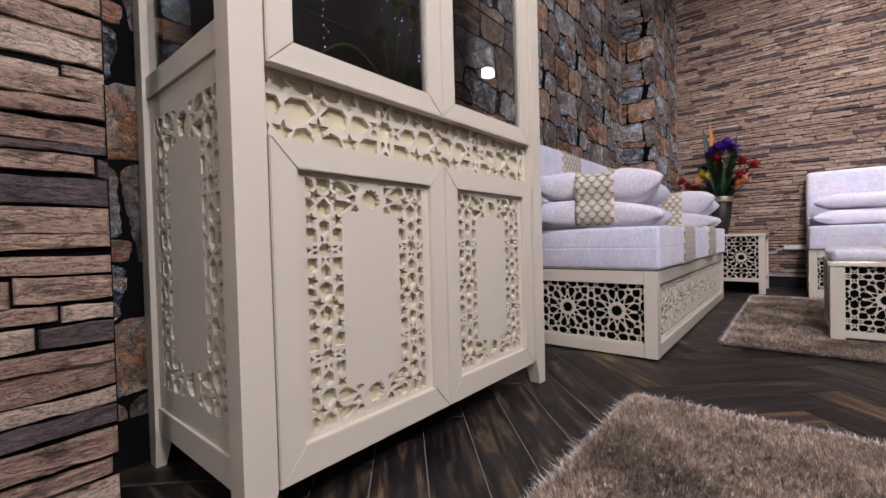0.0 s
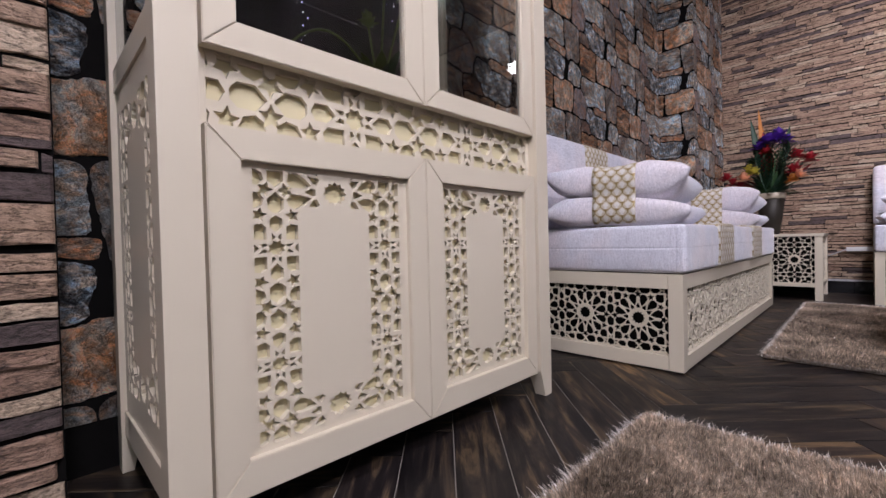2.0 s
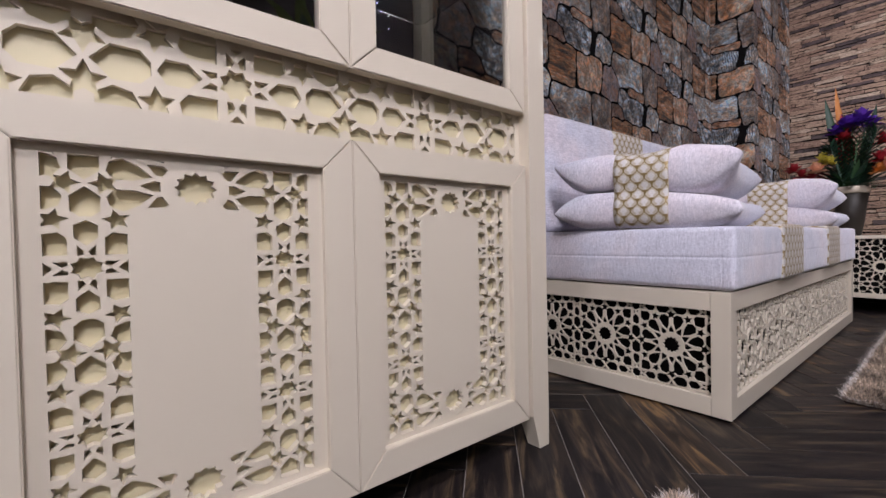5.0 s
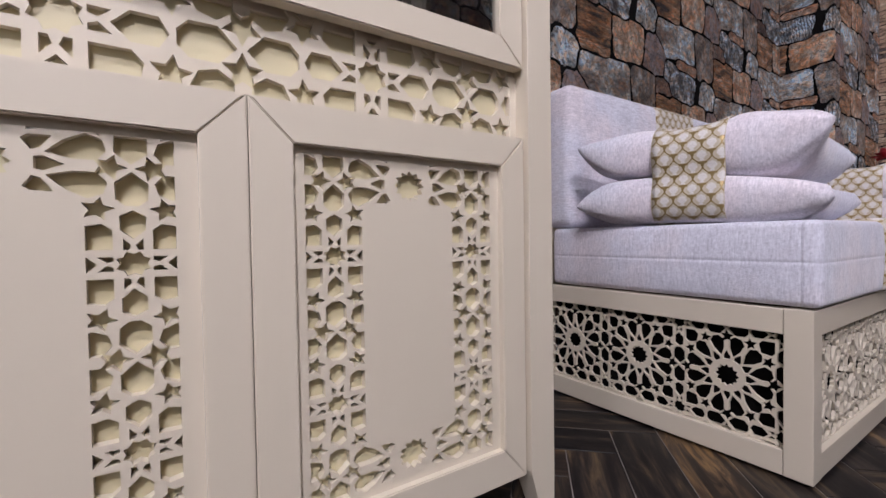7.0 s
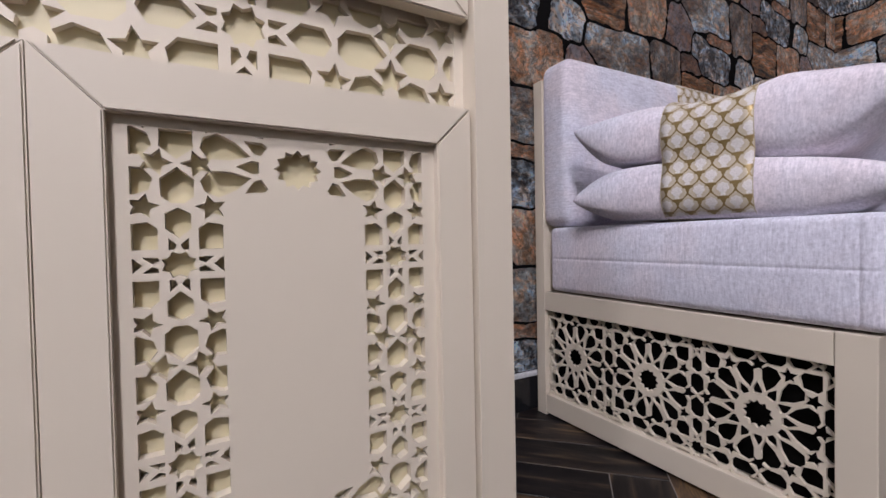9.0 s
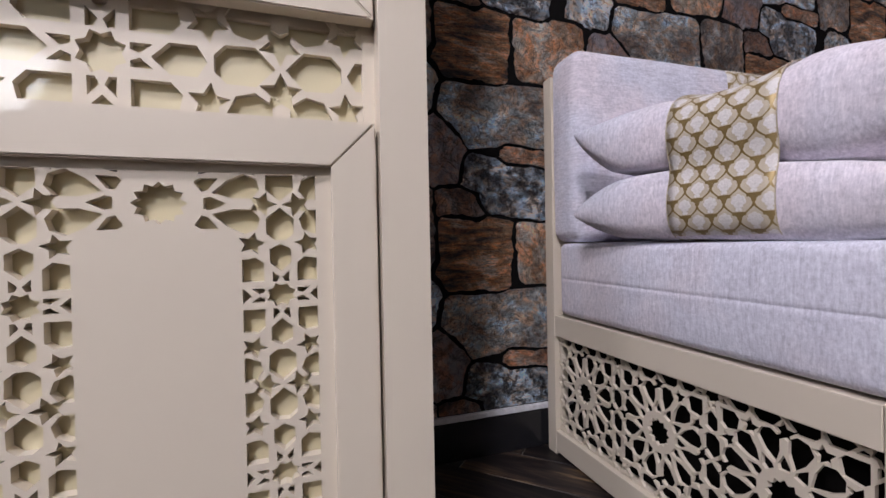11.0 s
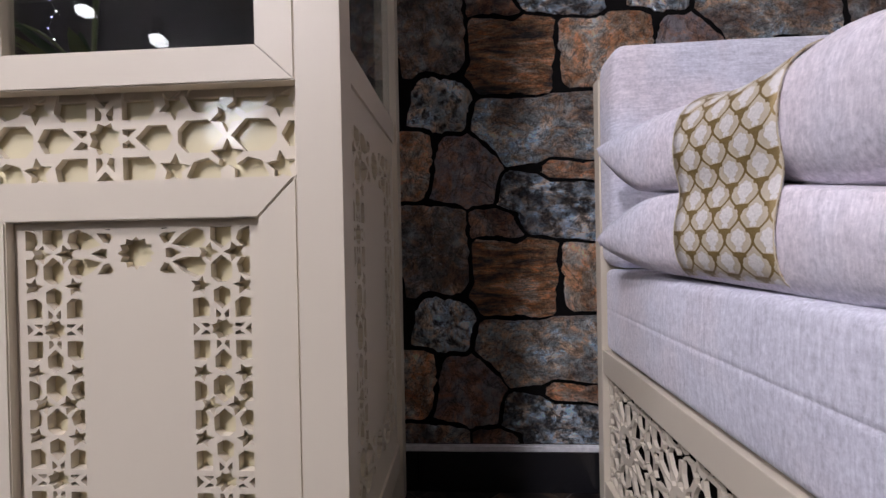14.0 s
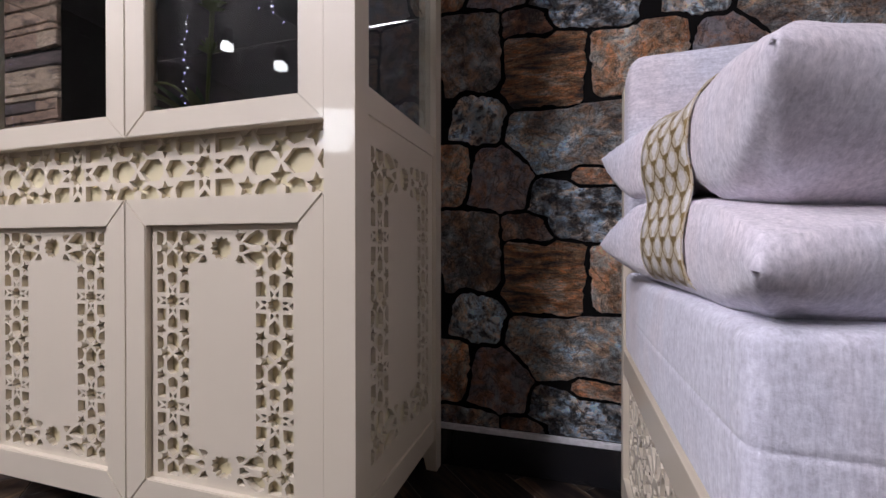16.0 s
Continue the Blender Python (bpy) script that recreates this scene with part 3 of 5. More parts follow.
for y0, y1 in ((0.356, 0.8265), (0.8277, 1.288)):
    door = part("door", box(PX - 0.040, PX - 0.0265, y0 + 0.03, y1 - 0.03, 0.11, 0.67, 0), CREAM_BOUNCE, cabinet, "cream door with a pierced twelve-point star border")
    mitred(door, "frame", y0, y1, 0.078, 0.698, 0.053, 0.054, 0.061, CREAM)
    uc = (y0 + y1) / 2 - 0.001
    w0, w1, z0, z1 = y0 + 0.048, y1 - 0.048, 0.134, 0.650
    holes = star_cells(uc - PY / 2, SUN_T - PZ / 2, PY, PZ, w0, z0, w1, z1)
    holes = [h for h in (clip_rect(q, uc - 0.160, 0.149, uc + 0.160, 0.634) for q in holes) if h]
    clips = star_panel_clips(holes, uc - 0.160, uc + 0.160, uc, 0.149, 0.634, uc - 0.079, uc + 0.079, (SUN_B, SUN_T))
    bm = pierced(w0, z0, w1, z1, holes, clips, 0.0130)
    part("star_panel", bm, CREAM, door, m=frame_of((PX - 0.0125, 0, 0), (0, 1, 0), (0, 0, 1)))
    # glazed door above
    glazed = part("glass_door", box(PX - 0.016, PX - 0.012, y0 + 0.045, y1 - 0.045, 0.865, 1.93, 0), GLASS, cabinet, "cream framed glass door")
    mitred(glazed, "frame", y0, y1, 0.823, 1.97, 0.053, 0.05, 0.049, CREAM)

part("meeting_strip", box(PX - 0.034, PX - 0.024, 0.815, 0.839, 0.079, 0.697, 0), CREAM, cabinet)
# frieze between the doors
frz = part("frieze", box(PX - 0.048, PX - 0.0365, YL1 - 0.01, YR0 + 0.01, 0.69, 0.835, 0), CREAM_BOUNCE, cabinet, "pierced cream star frieze")
holes = star_cells(1.004, 0.7605, 0.354, 0.354, YL1, 0.69, YR0, 0.835)
wide = []
for poly in holes:
    mx, my = sum(q[0] for q in poly) / len(poly), sum(q[1] for q in poly) / len(poly)
    g = 1.03 if len(poly) < 9 else 1.02 if len(poly) == 10 else 1.0
    wide.append([(mx + (x - mx) * g, my + (y - my) * g) for x, y in poly])
holes = wide
part("star_fret", pierced(YL1, 0.690, YR0, 0.832, holes, None, 0.0095), CREAM, frz, m=frame_of((PX - 0.026, 0, 0), (0, 1, 0), (0, 0, 1)))

# sides
for yy, u in ((YL0 + 0.012, (-1, 0, 0)), (YR1 - 0.012, (1, 0, 0))):
    s = -1 if u[0] < 0 else 1
    out = -1 if s < 0 else 1
    side = part("side_panel", box(XB + 0.03, XF - 0.03, yy - out * 0.018, yy - out * 0.012, 0.11, 0.86, 0), CREAM_BOUNCE, cabinet, "cream side panel with a pierced border")
    for nm, za, zb in (("rail", 0.085, 0.142), ("rail", 0.842, 0.892), ("rail", 1.93, CAB_TOP - 0.01)):
        part(nm, box(XB + 0.04, XF - 0.045, yy - out * 0.016, yy + out * 0.005, za, zb, 0.0015), CREAM, side)
    # u runs along x so that the outside faces the viewer
    a, b = XB + 0.045, XF - 0.05
    lo, hi = (a, b) if s < 0 else (a, b)
    c = (a + b) / 2
    if s < 0:
        m = frame_of((0, yy, 0), (1, 0, 0), (0, 0, 1))
    else:
        m = frame_of((0, yy, 0), (-1, 0, 0), (0, 0, 1))
    sg = 1 if s < 0 else -1
    ua, ub = sorted((sg * a, sg * b))
    cc = sg * c
    holes = star_cells(cc - 0.125, 0.752 - 0.1295, 0.25, 0.259, ua, 0.14, ub, 0.845)
    holes = [h for h in (clip_rect(q, cc - 0.163, 0.196, cc + 0.163, 0.790) for q in holes) if h]
    clips = star_panel_clips(holes, cc - 0.163, cc + 0.163, cc, 0.196, 0.790, cc - 0.085, cc + 0.085, (0.752 - 0.518, 0.752))
    part("star_panel", pierced(ua, 0.141, ub, 0.843, holes, clips, 0.010), CREAM, side, m=m)
    part("side_glass", box(XB + 0.04, XF - 0.045, yy - out * 0.006, yy - out * 0.003, 0.888, 1.935, 0), GLASS, side, "side glass pane")
for z in (1.22, 1.58):
    part("glass_shelf", box(XB + 0.03, PX - 0.06, YL1 - 0.02, YR0 + 0.02, z, z + 0.006, 0), GLASS, cabinet, "glass shelf")

# ---- sofas ----
def rounded(x0, x1, y0, y1, z0, z1, r, seg=4, puff=0.0, seed=0, div=0, seams=()):
    bm = bmesh.new()
    bmesh.ops.create_cube(bm, size=1.0)
    dx, dy, dz = x1 - x0, y1 - y0, z1 - z0
    bm.transform(Matrix.Translation(((x0 + x1) / 2, (y0 + y1) / 2, (z0 + z1) / 2)) @ Matrix.Diagonal((dx, dy, dz, 1)))
    bmesh.ops.bevel(bm, geom=bm.edges[:], offset=r, segments=seg, affect="EDGES", profile=0.5)
    for axis, lo, hi in ((0, x0, x1), (1, y0, y1), (2, z0, z1)):
        n = max(1, round((hi - lo) / 0.06)) if div else 0
        for k in range(1, n):
            co, no = [0, 0, 0], [0, 0, 0]
            co[axis], no[axis] = lo + (hi - lo) * k / n, 1
            bmesh.ops.bisect_plane(bm, geom=bm.verts[:] + bm.edges[:] + bm.faces[:], plane_co=co, plane_no=no)
    for axis, at in seams:
        for off in (-0.008, -0.0016, 0.0, 0.0016, 0.008):
            co, no = [0, 0, 0], [0, 0, 0]
            co[axis], no[axis] = at + off, 1
            bmesh.ops.bisect_plane(bm, geom=bm.verts[:] + bm.edges[:] + bm.faces[:], plane_co=co, plane_no=no)
        for v in bm.verts:
            if abs(v.co[axis] - at) < 1e-5:
                for k, lo, hi in ((0, x0, x1), (1, y0, y1), (2, z0, z1)):
                    if k != axis:
                        if v.co[k] - lo < 0.004:
                            v.co[k] += 0.0011
                        elif hi - v.co[k] < 0.004:
                            v.co[k] -= 0.0011
    if puff:
        cx, cy, cz = (x0 + x1) / 2, (y0 + y1) / 2, (z0 + z1) / 2
        for v in bm.verts:
            a, b, c = (v.co.x - cx) / dx * 2, (v.co.y - cy) / dy * 2, (v.co.z - cz) / dz * 2
            w = noise.noise(Vector((v.co.x * 7 + seed, v.co.y * 7, v.co.z * 7))) * 0.35
            k = puff * (1 + w)
            v.co.x += k * a * (1 - b * b) * (1 - c * c)
            v.co.y += k * b * (1 - a * a) * (1 - c * c)
            v.co.z += k * c * (1 - a ** 4) * (1 - b ** 4)
    return bm


def uv_box(ob, su=0, sv=2):
    """A UV in metres, from two of the mesh's axes, or round them."""
    me = ob.data
    lay = me.uv_layers.new(name="metres")
    for poly in me.polygons:
        n = poly.normal
        for li in poly.loop_indices:
            co = me.vertices[me.loops[li].vertex_index].co
            if abs(n.z) > 0.7:
                lay.data[li].uv = (co[su], co[1] if su == 0 else co[0])
            else:
                lay.data[li].uv = (co[su], co.z + (co[1] if su == 0 else co[0]) * 0)
    return ob


def lattice(parent, u0, v0, u1, v1, cu, cv, p, m, depth=0.007, grow=1.09):
    holes = []
    for poly in star_cells(cu, cv, p, p, u0, v0, u1, v1):
        mx, my = sum(q[0] for q in poly) / len(poly), sum(q[1] for q in poly) / len(poly)
        holes.append([(mx + (x - mx) * grow, my + (y - my) * grow) for x, y in poly])
    return part("star_panel", pierced(u0, v0, u1, v1, holes, None, depth), CREAM, parent, "pierced cream star panel", m=m)


def make_sofa(m, length, label, bands):
    """Local: x along the seat, y from the front (0) to the back, z up."""
    D = 0.735
    so = thing("sofa", label, "sofa", m, "sofas of the set")
    # a black box takes the place of shade behind the star panels
    base = part("base", box(0.05, length - 0.05, 0.055, D - 0.04, 0.03, 0.34, 0), INSIDE_SHADE, so, "black box painted as the shade in the hollow base")
    for x0, x1 in ((0, 0.05), (length - 0.05, length)):
        part("post", box(x0, x1, 0, 0.05, 0.008, 0.362, 0.002), CREAM, so)
        part("foot", box(x0 + 0.015, x1 - 0.015, 0.015, 0.035, 0, 0.008, 0), METAL, so, "small dark foot")
        part("back_post", box(x0 + (0 if x0 == 0 else 0.01), x1 - (0.0 if x0 else 0.01), D - 0.035, D, 0.0, 0.972, 0.002), CREAM, so)
        part("end_rail", box(x0 + 0.001, x1 - 0.012 if x0 == 0 else x1 - 0.001, 0.051, D - 0.036, 0.307, 0.361, 0.002), CREAM, so)
        part("end_rail", box(x0 + 0.001, x1 - 0.012 if x0 == 0 else x1 - 0.001, 0.051, D - 0.036, 0.008, 0.062, 0.002), CREAM, so)
    part("front_rail", box(0.051, length - 0.051, 0.001, 0.04, 0.307, 0.361, 0.002), CREAM, so)
    part("front_rail", box(0.051, length - 0.051, 0.001, 0.04, 0.008, 0.062, 0.002), CREAM, so)
    part("back_board", box(0.041, length - 0.041, D - 0.022, D - 0.002, 0.30, 0.970, 0.002), CREAM, so)
    # pierced panels: front and both ends
    mf = frame_of((0, 0.013, 0), (1, 0, 0), (0, 0, 1))
    lattice(so, 0.049, 0.060, length - 0.049, 0.309, 0.155 - 0.1078, 0.187 - 0.1078, 0.2155, mf)
    me_ = frame_of((0.013, 0, 0), (0, -1, 0), (0, 0, 1))
    lattice(so, -(D - 0.034), 0.060, -0.049, 0.309, -0.162 - 0.109, 0.190 - 0.109, 0.218, me_)
    mr = frame_of((length - 0.013, 0, 0), (0, 1, 0), (0, 0, 1))
    lattice(so, 0.049, 0.060, D - 0.034, 0.309, 0.152 - 0.1078, 0.187 - 0.1078, 0.2155, mr)
    # seat mattress with a seam, and a long back cushion, each crossed by brocade bands
    seat = part("seat_cushion", rounded(0.002, length - 0.004, -0.012, 0.678, 0.366, 0.545, 0.015, 4, 0.005, 3, 1, ((2, 0.458), (1, 0.022))), FABRIC, so, "lavender grey chenille mattress", True)
    bk = part("back_cushion", rounded(0.002, length - 0.004, 0.598, 0.711, 0.548, 1.008, 0.030, 5, 0.005, 5, 1), FABRIC_BACK, so, "lavender grey chenille back cushion", True)
    for a, b in bands:
        s = part("band", rounded(a, b, -0.0205, 0.59, 0.3635, 0.5550, 0.018, 4, 0.0, 3, 1), BROCADE, seat, "gold and cream brocade band", True)
        uv_box(s)
        s = part("band", rounded(a + 0.02, b + 0.02, 0.5885, 0.7095, 0.58, 1.0105, 0.033, 5, 0.0, 5, 1), BROCADE, bk, "gold and cream brocade band", True)
        uv_box(s)
    return so


sofa = make_sofa(pose(-0.43, 1.811, 0, 0, 0, 90), 2.05, "cream sofa with pierced star base and lavender grey cushions", ((0.45, 0.75), (1.21, 1.51)))
make_sofa(pose(0.073, 4.19, 0), 2.3, "cream sofa with pierced star base against the slat wall", ((0.52, 0.8), (1.3, 1.6)))


def pillow_at(u, v, side, a, b, c, seed, nose, skew=0.0, pinch=0.07, lie=None):
    """A point of a plump cushion with drawn-out corner ears, its middle drawn in by the band."""
    x = a * u * (1 - 0.105 * (1 - v * v) ** 1.3)
    y = b * v * (1 - 0.14 * (1 - abs(u) ** 2.4))
    t = max(0.0, 1 - abs(u) ** 3.2) ** 0.54 * max(0.0, 1 - abs(v) ** 4.6) ** 0.38
    t *= (1 - pinch * math.exp(-((u / 0.36) ** 4))) * (1 + skew * u)
    w = noise.noise(Vector((x * 6 + seed, y * 6, side * 3.0)))
    w2 = noise.noise(Vector((x * 17 + seed, y * 17, side)))
    # gathers that run from the band and from the corners
    fold = math.sin(y * 95 + 3 * w) * math.exp(-(((abs(u) - 0.34) / 0.14) ** 2)) * 0.03
    ear = math.sin(math.atan2(1 - abs(v), 1 - abs(u) + 1e-6) * 9 + seed) * math.exp(-((1 - abs(u)) ** 2 + (1 - abs(v)) ** 2) / 0.10) * 0.10
    z = side * c[side < 0] * t * (1 + 0.10 * w + 0.03 * w2 + fold + ear)
    if lie:
        # below and above it is pressed flat by what it touches; the contact slopes down past the band
        lo, hi = lie[0] - lie[2] * max(0.0, u), lie[1] - lie[3] * max(0.0, u)
        z = max(z, lo + 0.12 * min(0.0, z - lo)) if z < 0 else min(z, hi + 0.12 * max(0.0, z - hi))
    return (x, y, z + nose * abs(u) ** 4 * max(0.0, -v) ** 2)


def pillow(m, a, b, c, seed, nose=0.0, label="plump lavender grey chenille pillow", n=48, skew=0.0, pinch=0.07, lie=None):
    bm = bmesh.new()
    for side in (1, -1):
        rows = []
        for i in range(n + 1):
            row = []
            for j in range(n + 1):
                u, v = -1 + 2 * i / n, -1 + 2 * j / n
                u, v = math.sin(u * math.pi / 2) * 0.45 + u * 0.55, math.sin(v * math.pi / 2) * 0.45 + v * 0.55
                row.append(bm.verts.new(pillow_at(u, v, side, a, b, c, seed, nose, skew, pinch, lie)))
            rows.append(row)
        for i in range(n):
            for j in range(n):
                f = (rows[i][j], rows[i + 1][j], rows[i + 1][j + 1], rows[i][j + 1])
                bm.faces.new(f if side > 0 else f[::-1])
    seam = {v for v in bm.verts if len(v.link_faces) < 4}
    bmesh.ops.remove_doubles(bm, verts=list(seam), dist=0.0004)
    ob = part("pillow", bm, FABRIC, None, "", True)
    ob.matrix_world = m
    return tagged(ob, label, "pillow", "pillows on the sofas")


def tube(points, r, k=6, closed=False):
    """A round cord along points."""
    bm = bmesh.new()
    pts = [Vector(p) for p in points]
    rings = []
    for i, p in enumerate(pts):
        d = pts[(i + 1) % len(pts)] - pts[i - 1] if closed or 0 < i < len(pts) - 1 else (pts[1] - pts[0] if i == 0 else pts[-1] - pts[-2])
        d.normalize()
        ref = Vector((0, 0, 1)) if abs(d.z) < 0.9 else Vector((1, 0, 0))
        e1 = d.cross(ref).normalized()
        e2 = d.cross(e1)
        rings.append([bm.verts.new(p + e1 * r * math.cos(2 * math.pi * q / k) + e2 * r * math.sin(2 * math.pi * q / k)) for q in range(k)])
    last = len(rings) if closed else len(rings) - 1
    for i in range(last):
        a, b = rings[i], rings[(i + 1) % len(rings)]
        for q in range(k):
            bm.faces.new((a[q], a[(q + 1) % k], b[(q + 1) % k], b[q]))
    return bm


def brocade_wrap(base, cushions, x0, x1, zc):
    """A taut band round two stacked pillows, following their outline."""
    n, k = 84, 10
    inv = base.inverted()
    pts = [inv @ (ob.matrix_world @ v.co) for ob in cushions for v in ob.data.vertices]
    cols = []
    for j in range(k + 1):
        x = x0 + (x1 - x0) * j / k
        near = [(p.y, p.z - zc) for p in pts if abs(p.x - x) < 0.022]
        dirs = [2 * math.pi * q / n for q in range(n)]
        sup = [max(y * math.cos(a) + z * math.sin(a) for y, z in near) for a in dirs]
        col = []
        for a in dirs:
            r = min(s_ / math.cos(a - d) for s_, d in zip(sup, dirs) if math.cos(a - d) > 0.15)
            for side in (0, math.pi, 2 * math.pi):
                r *= 1 - 0.09 * math.exp(-(((a - side) / 0.15) ** 2))
            r += 0.005
            col.append((x, r * math.cos(a), zc + max(r * math.sin(a), -zc + 0.5465)))
        cols.append(col)
    for _ in range(2):
        cols = [[tuple(sum(c[(q + d) % n][e] for d in (-1, 0, 1)) / 3 for e in range(3)) for q in range(n)] for c in cols]
    verts = [p for q in range(n) for p in (c[q] for c in cols)]
    mid = cols[k // 2]
    run = [0.0]
    for q in range(n):
        run.append(run[-1] + math.hypot(mid[(q + 1) % n][1] - mid[q][1], mid[(q + 1) % n][2] - mid[q][2]))
    faces, uvs = [], []
    for q in range(n):
        for j in range(k):
            faces.append((q * (k + 1) + j, q * (k + 1) + j + 1, (q + 1) % n * (k + 1) + j + 1, (q + 1) % n * (k + 1) + j))
            uvs += [(cols[j][0][0], -run[q]), (cols[j + 1][0][0], -run[q]), (cols[j + 1][0][0], -run[q + 1]), (cols[j][0][0], -run[q + 1])]
    ob = raw("brocade_wrap", verts, faces, BROCADE, None, smooth=True)
    lay = ob.data.uv_layers.new(name="metres")
    for li, uv in enumerate(uvs):
        lay.data[li].uv = uv
    mod = ob.modifiers.new("thickness", "SOLIDIFY")
    mod.thickness, mod.offset = 0.002, 1.0
    for c in (cols[0], cols[-1]):
        part("hem", tube(c, 0.0007, 6, True), GOLD_HEM, ob, "folded gold hem", True)
    ob.matrix_world = base
    return tagged(ob, "gold and cream brocade band tied round two pillows", "fabric band", "bands round the pillows")


GOLD_HEM = plain("gold_hem_thread", (0.50, 0.43, 0.30), 0.6, 200, 0.3)


def stack(x, y, turn, seed):
    base = pose(x, y, 0, 0, 0, turn)
    low = pillow(base @ pose(0.002, -0.002, 0.607, -1.5, 2.0, -0.5), 0.281, 0.190, (0.095, 0.085), seed, -0.017, skew=0.06, pinch=0.05, lie=(-0.061, 0.056, 0.0, 0.036))
    top = pillow(base @ pose(-0.002, 0.002, 0.732, -4.0, 3.4, 0.5), 0.279, 0.190, (0.070, 0.112), seed + 5, 0.013, skew=0.10, pinch=0.29, lie=(-0.067, 0.2, 0.036, 0.0))
    bpy.context.view_layer.update()
    brocade_wrap(base, (low, top), -0.074, 0.090, 0.668)


stack(-0.700, 1.969, 6.8, 1.0)
stack(-0.675, 3.30, 2.0, 9.0)

# ---- side table with flowers ----
def pierced_box(name, label, category, m, w, d, h, leg, zlo, cell, group=""):
    t = thing(name, label, category, m, group)
    for x0, x1 in ((0, leg), (w - leg, w)):
        for y0, y1 in ((0, leg), (d - leg, d)):
            part("leg", box(x0, x1, y0, y1, 0, h - 0.022, 0.002), CREAM, t)
    part("top", box(-0.006, w + 0.006, -0.006, d + 0.006, h - 0.021, h, 0.003), CREAM, t)
    part("rail", box(leg, w - leg, 0.003, 0.025, zlo, zlo + 0.03, 0.002), CREAM, t)
    part("rail", box(0.003, 0.025, leg, d - leg, zlo, zlo + 0.03, 0.002), CREAM, t)
    part("rail", box(w - 0.025, w - 0.003, leg, d - leg, zlo, zlo + 0.03, 0.002), CREAM, t)
    # black box painted as the shade behind these panels
    part("shade_core", box(0.03, w - 0.03, 0.03, d - 0.03, zlo + 0.02, h - 0.03, 0), INSIDE_SHADE, t, "black box painted as the shade within")
    z0, z1 = zlo + 0.029, h - 0.022
    cz = (z0 + z1) / 2 - cell / 2
    lattice(t, leg - 0.001, z0, w - leg + 0.001, z1, w / 2, cz, cell, frame_of((0, 0.012, 0), (1, 0, 0), (0, 0, 1)))
    lattice(t, -(d - leg + 0.001), z0, -leg + 0.001, z1, -d / 2 - cell / 2, cz, cell, frame_of((0.012, 0, 0), (0, -1, 0), (0, 0, 1)))
    lattice(t, leg - 0.001, z0, d - leg + 0.001, z1, d / 2 - cell / 2, cz, cell, frame_of((w - 0.012, 0, 0), (0, 1, 0), (0, 0, 1)))
    return t


pierced_box("side_table", "cream square side table with pierced star sides", "table", pose(-0.74, 4.28, 0), 0.55, 0.55, 0.50, 0.045, 0.10, 0.225)

ott = pierced_box("ottoman", "cream ottoman with pierced star sides and a padded brocade top", "ottoman", pose(0.113, 2.56, 0.016), 0.56, 0.56, 0.352, 0.05, 0.012, 0.20)
part("cushion", rounded(0.006, 0.554, 0.006, 0.554, 0.353, 0.405, 0.02, 4, 0.006, 2, 1), FABRIC, ott, "lavender padded top", True)
uv_box(part("band", rounded(0.17, 0.39, -0.002, 0.562, 0.352, 0.412, 0.022, 4, 0.004, 2, 1), BROCADE, ott, "gold and cream brocade band", True))

# pillows of the sofa by the slat wall
pillow(pose(0.36, 4.52, 0.607, 0, 0, 3), 0.27, 0.19, (0.062, 0.062), 21.0)
pillow(pose(0.37, 4.53, 0.732, 0, 0, -3), 0.26, 0.19, (0.062, 0.062), 25.0)
pillow(pose(0.86, 4.66, 0.735, 78, 0, 4), 0.26, 0.20, (0.07, 0.07), 29.0, label="lavender pillow leaning on the back cushion")

# ---- rugs ----
def fibre(px, py, dx, dy, up, thick, rng):
    """Bent strands from (px, py) to (px + dx, py + dy, up): five corners each."""
    n = len(px)
    a = rng.uniform(0, 6.28, n)
    tx, ty = np.cos(a) * thick, np.sin(a) * thick
    z0 = np.full(n, 0.006)
    mx, my, mz = px + dx * 0.35, py + dy * 0.35, 0.006 + up * 0.62
    return np.stack([np.stack([px - tx, py - ty, z0], 1), np.stack([px + tx, py + ty, z0], 1), np.stack([mx + tx, my + ty, mz], 1),
                     np.stack([mx - tx, my - ty, mz], 1), np.stack([px + dx, py + dy, 0.006 + up], 1)], 1)


def strands(name, v, mat, parent, label):
    count = len(v)
    me = bpy.data.meshes.new(name)
    b = np.arange(count)[:, None] * 5
    loops = np.concatenate([b + [0, 1, 2, 3], b + [3, 2, 4]], 1).ravel()
    me.vertices.add(count * 5)
    me.vertices.foreach_set("co", v.ravel())
    me.loops.add(len(loops))
    me.loops.foreach_set("vertex_index", loops.astype(np.int32))
    me.polygons.add(count * 2)
    st = (np.arange(count)[:, None] * 7 + [0, 4]).ravel()
    me.polygons.foreach_set("loop_start", st.astype(np.int32))
    me.update(calc_edges=True)
    me.validate()
    me.materials.append(mat)
    ob = new(name, me)
    ob.parent = parent
    tagged(ob, label, kind="stuff")


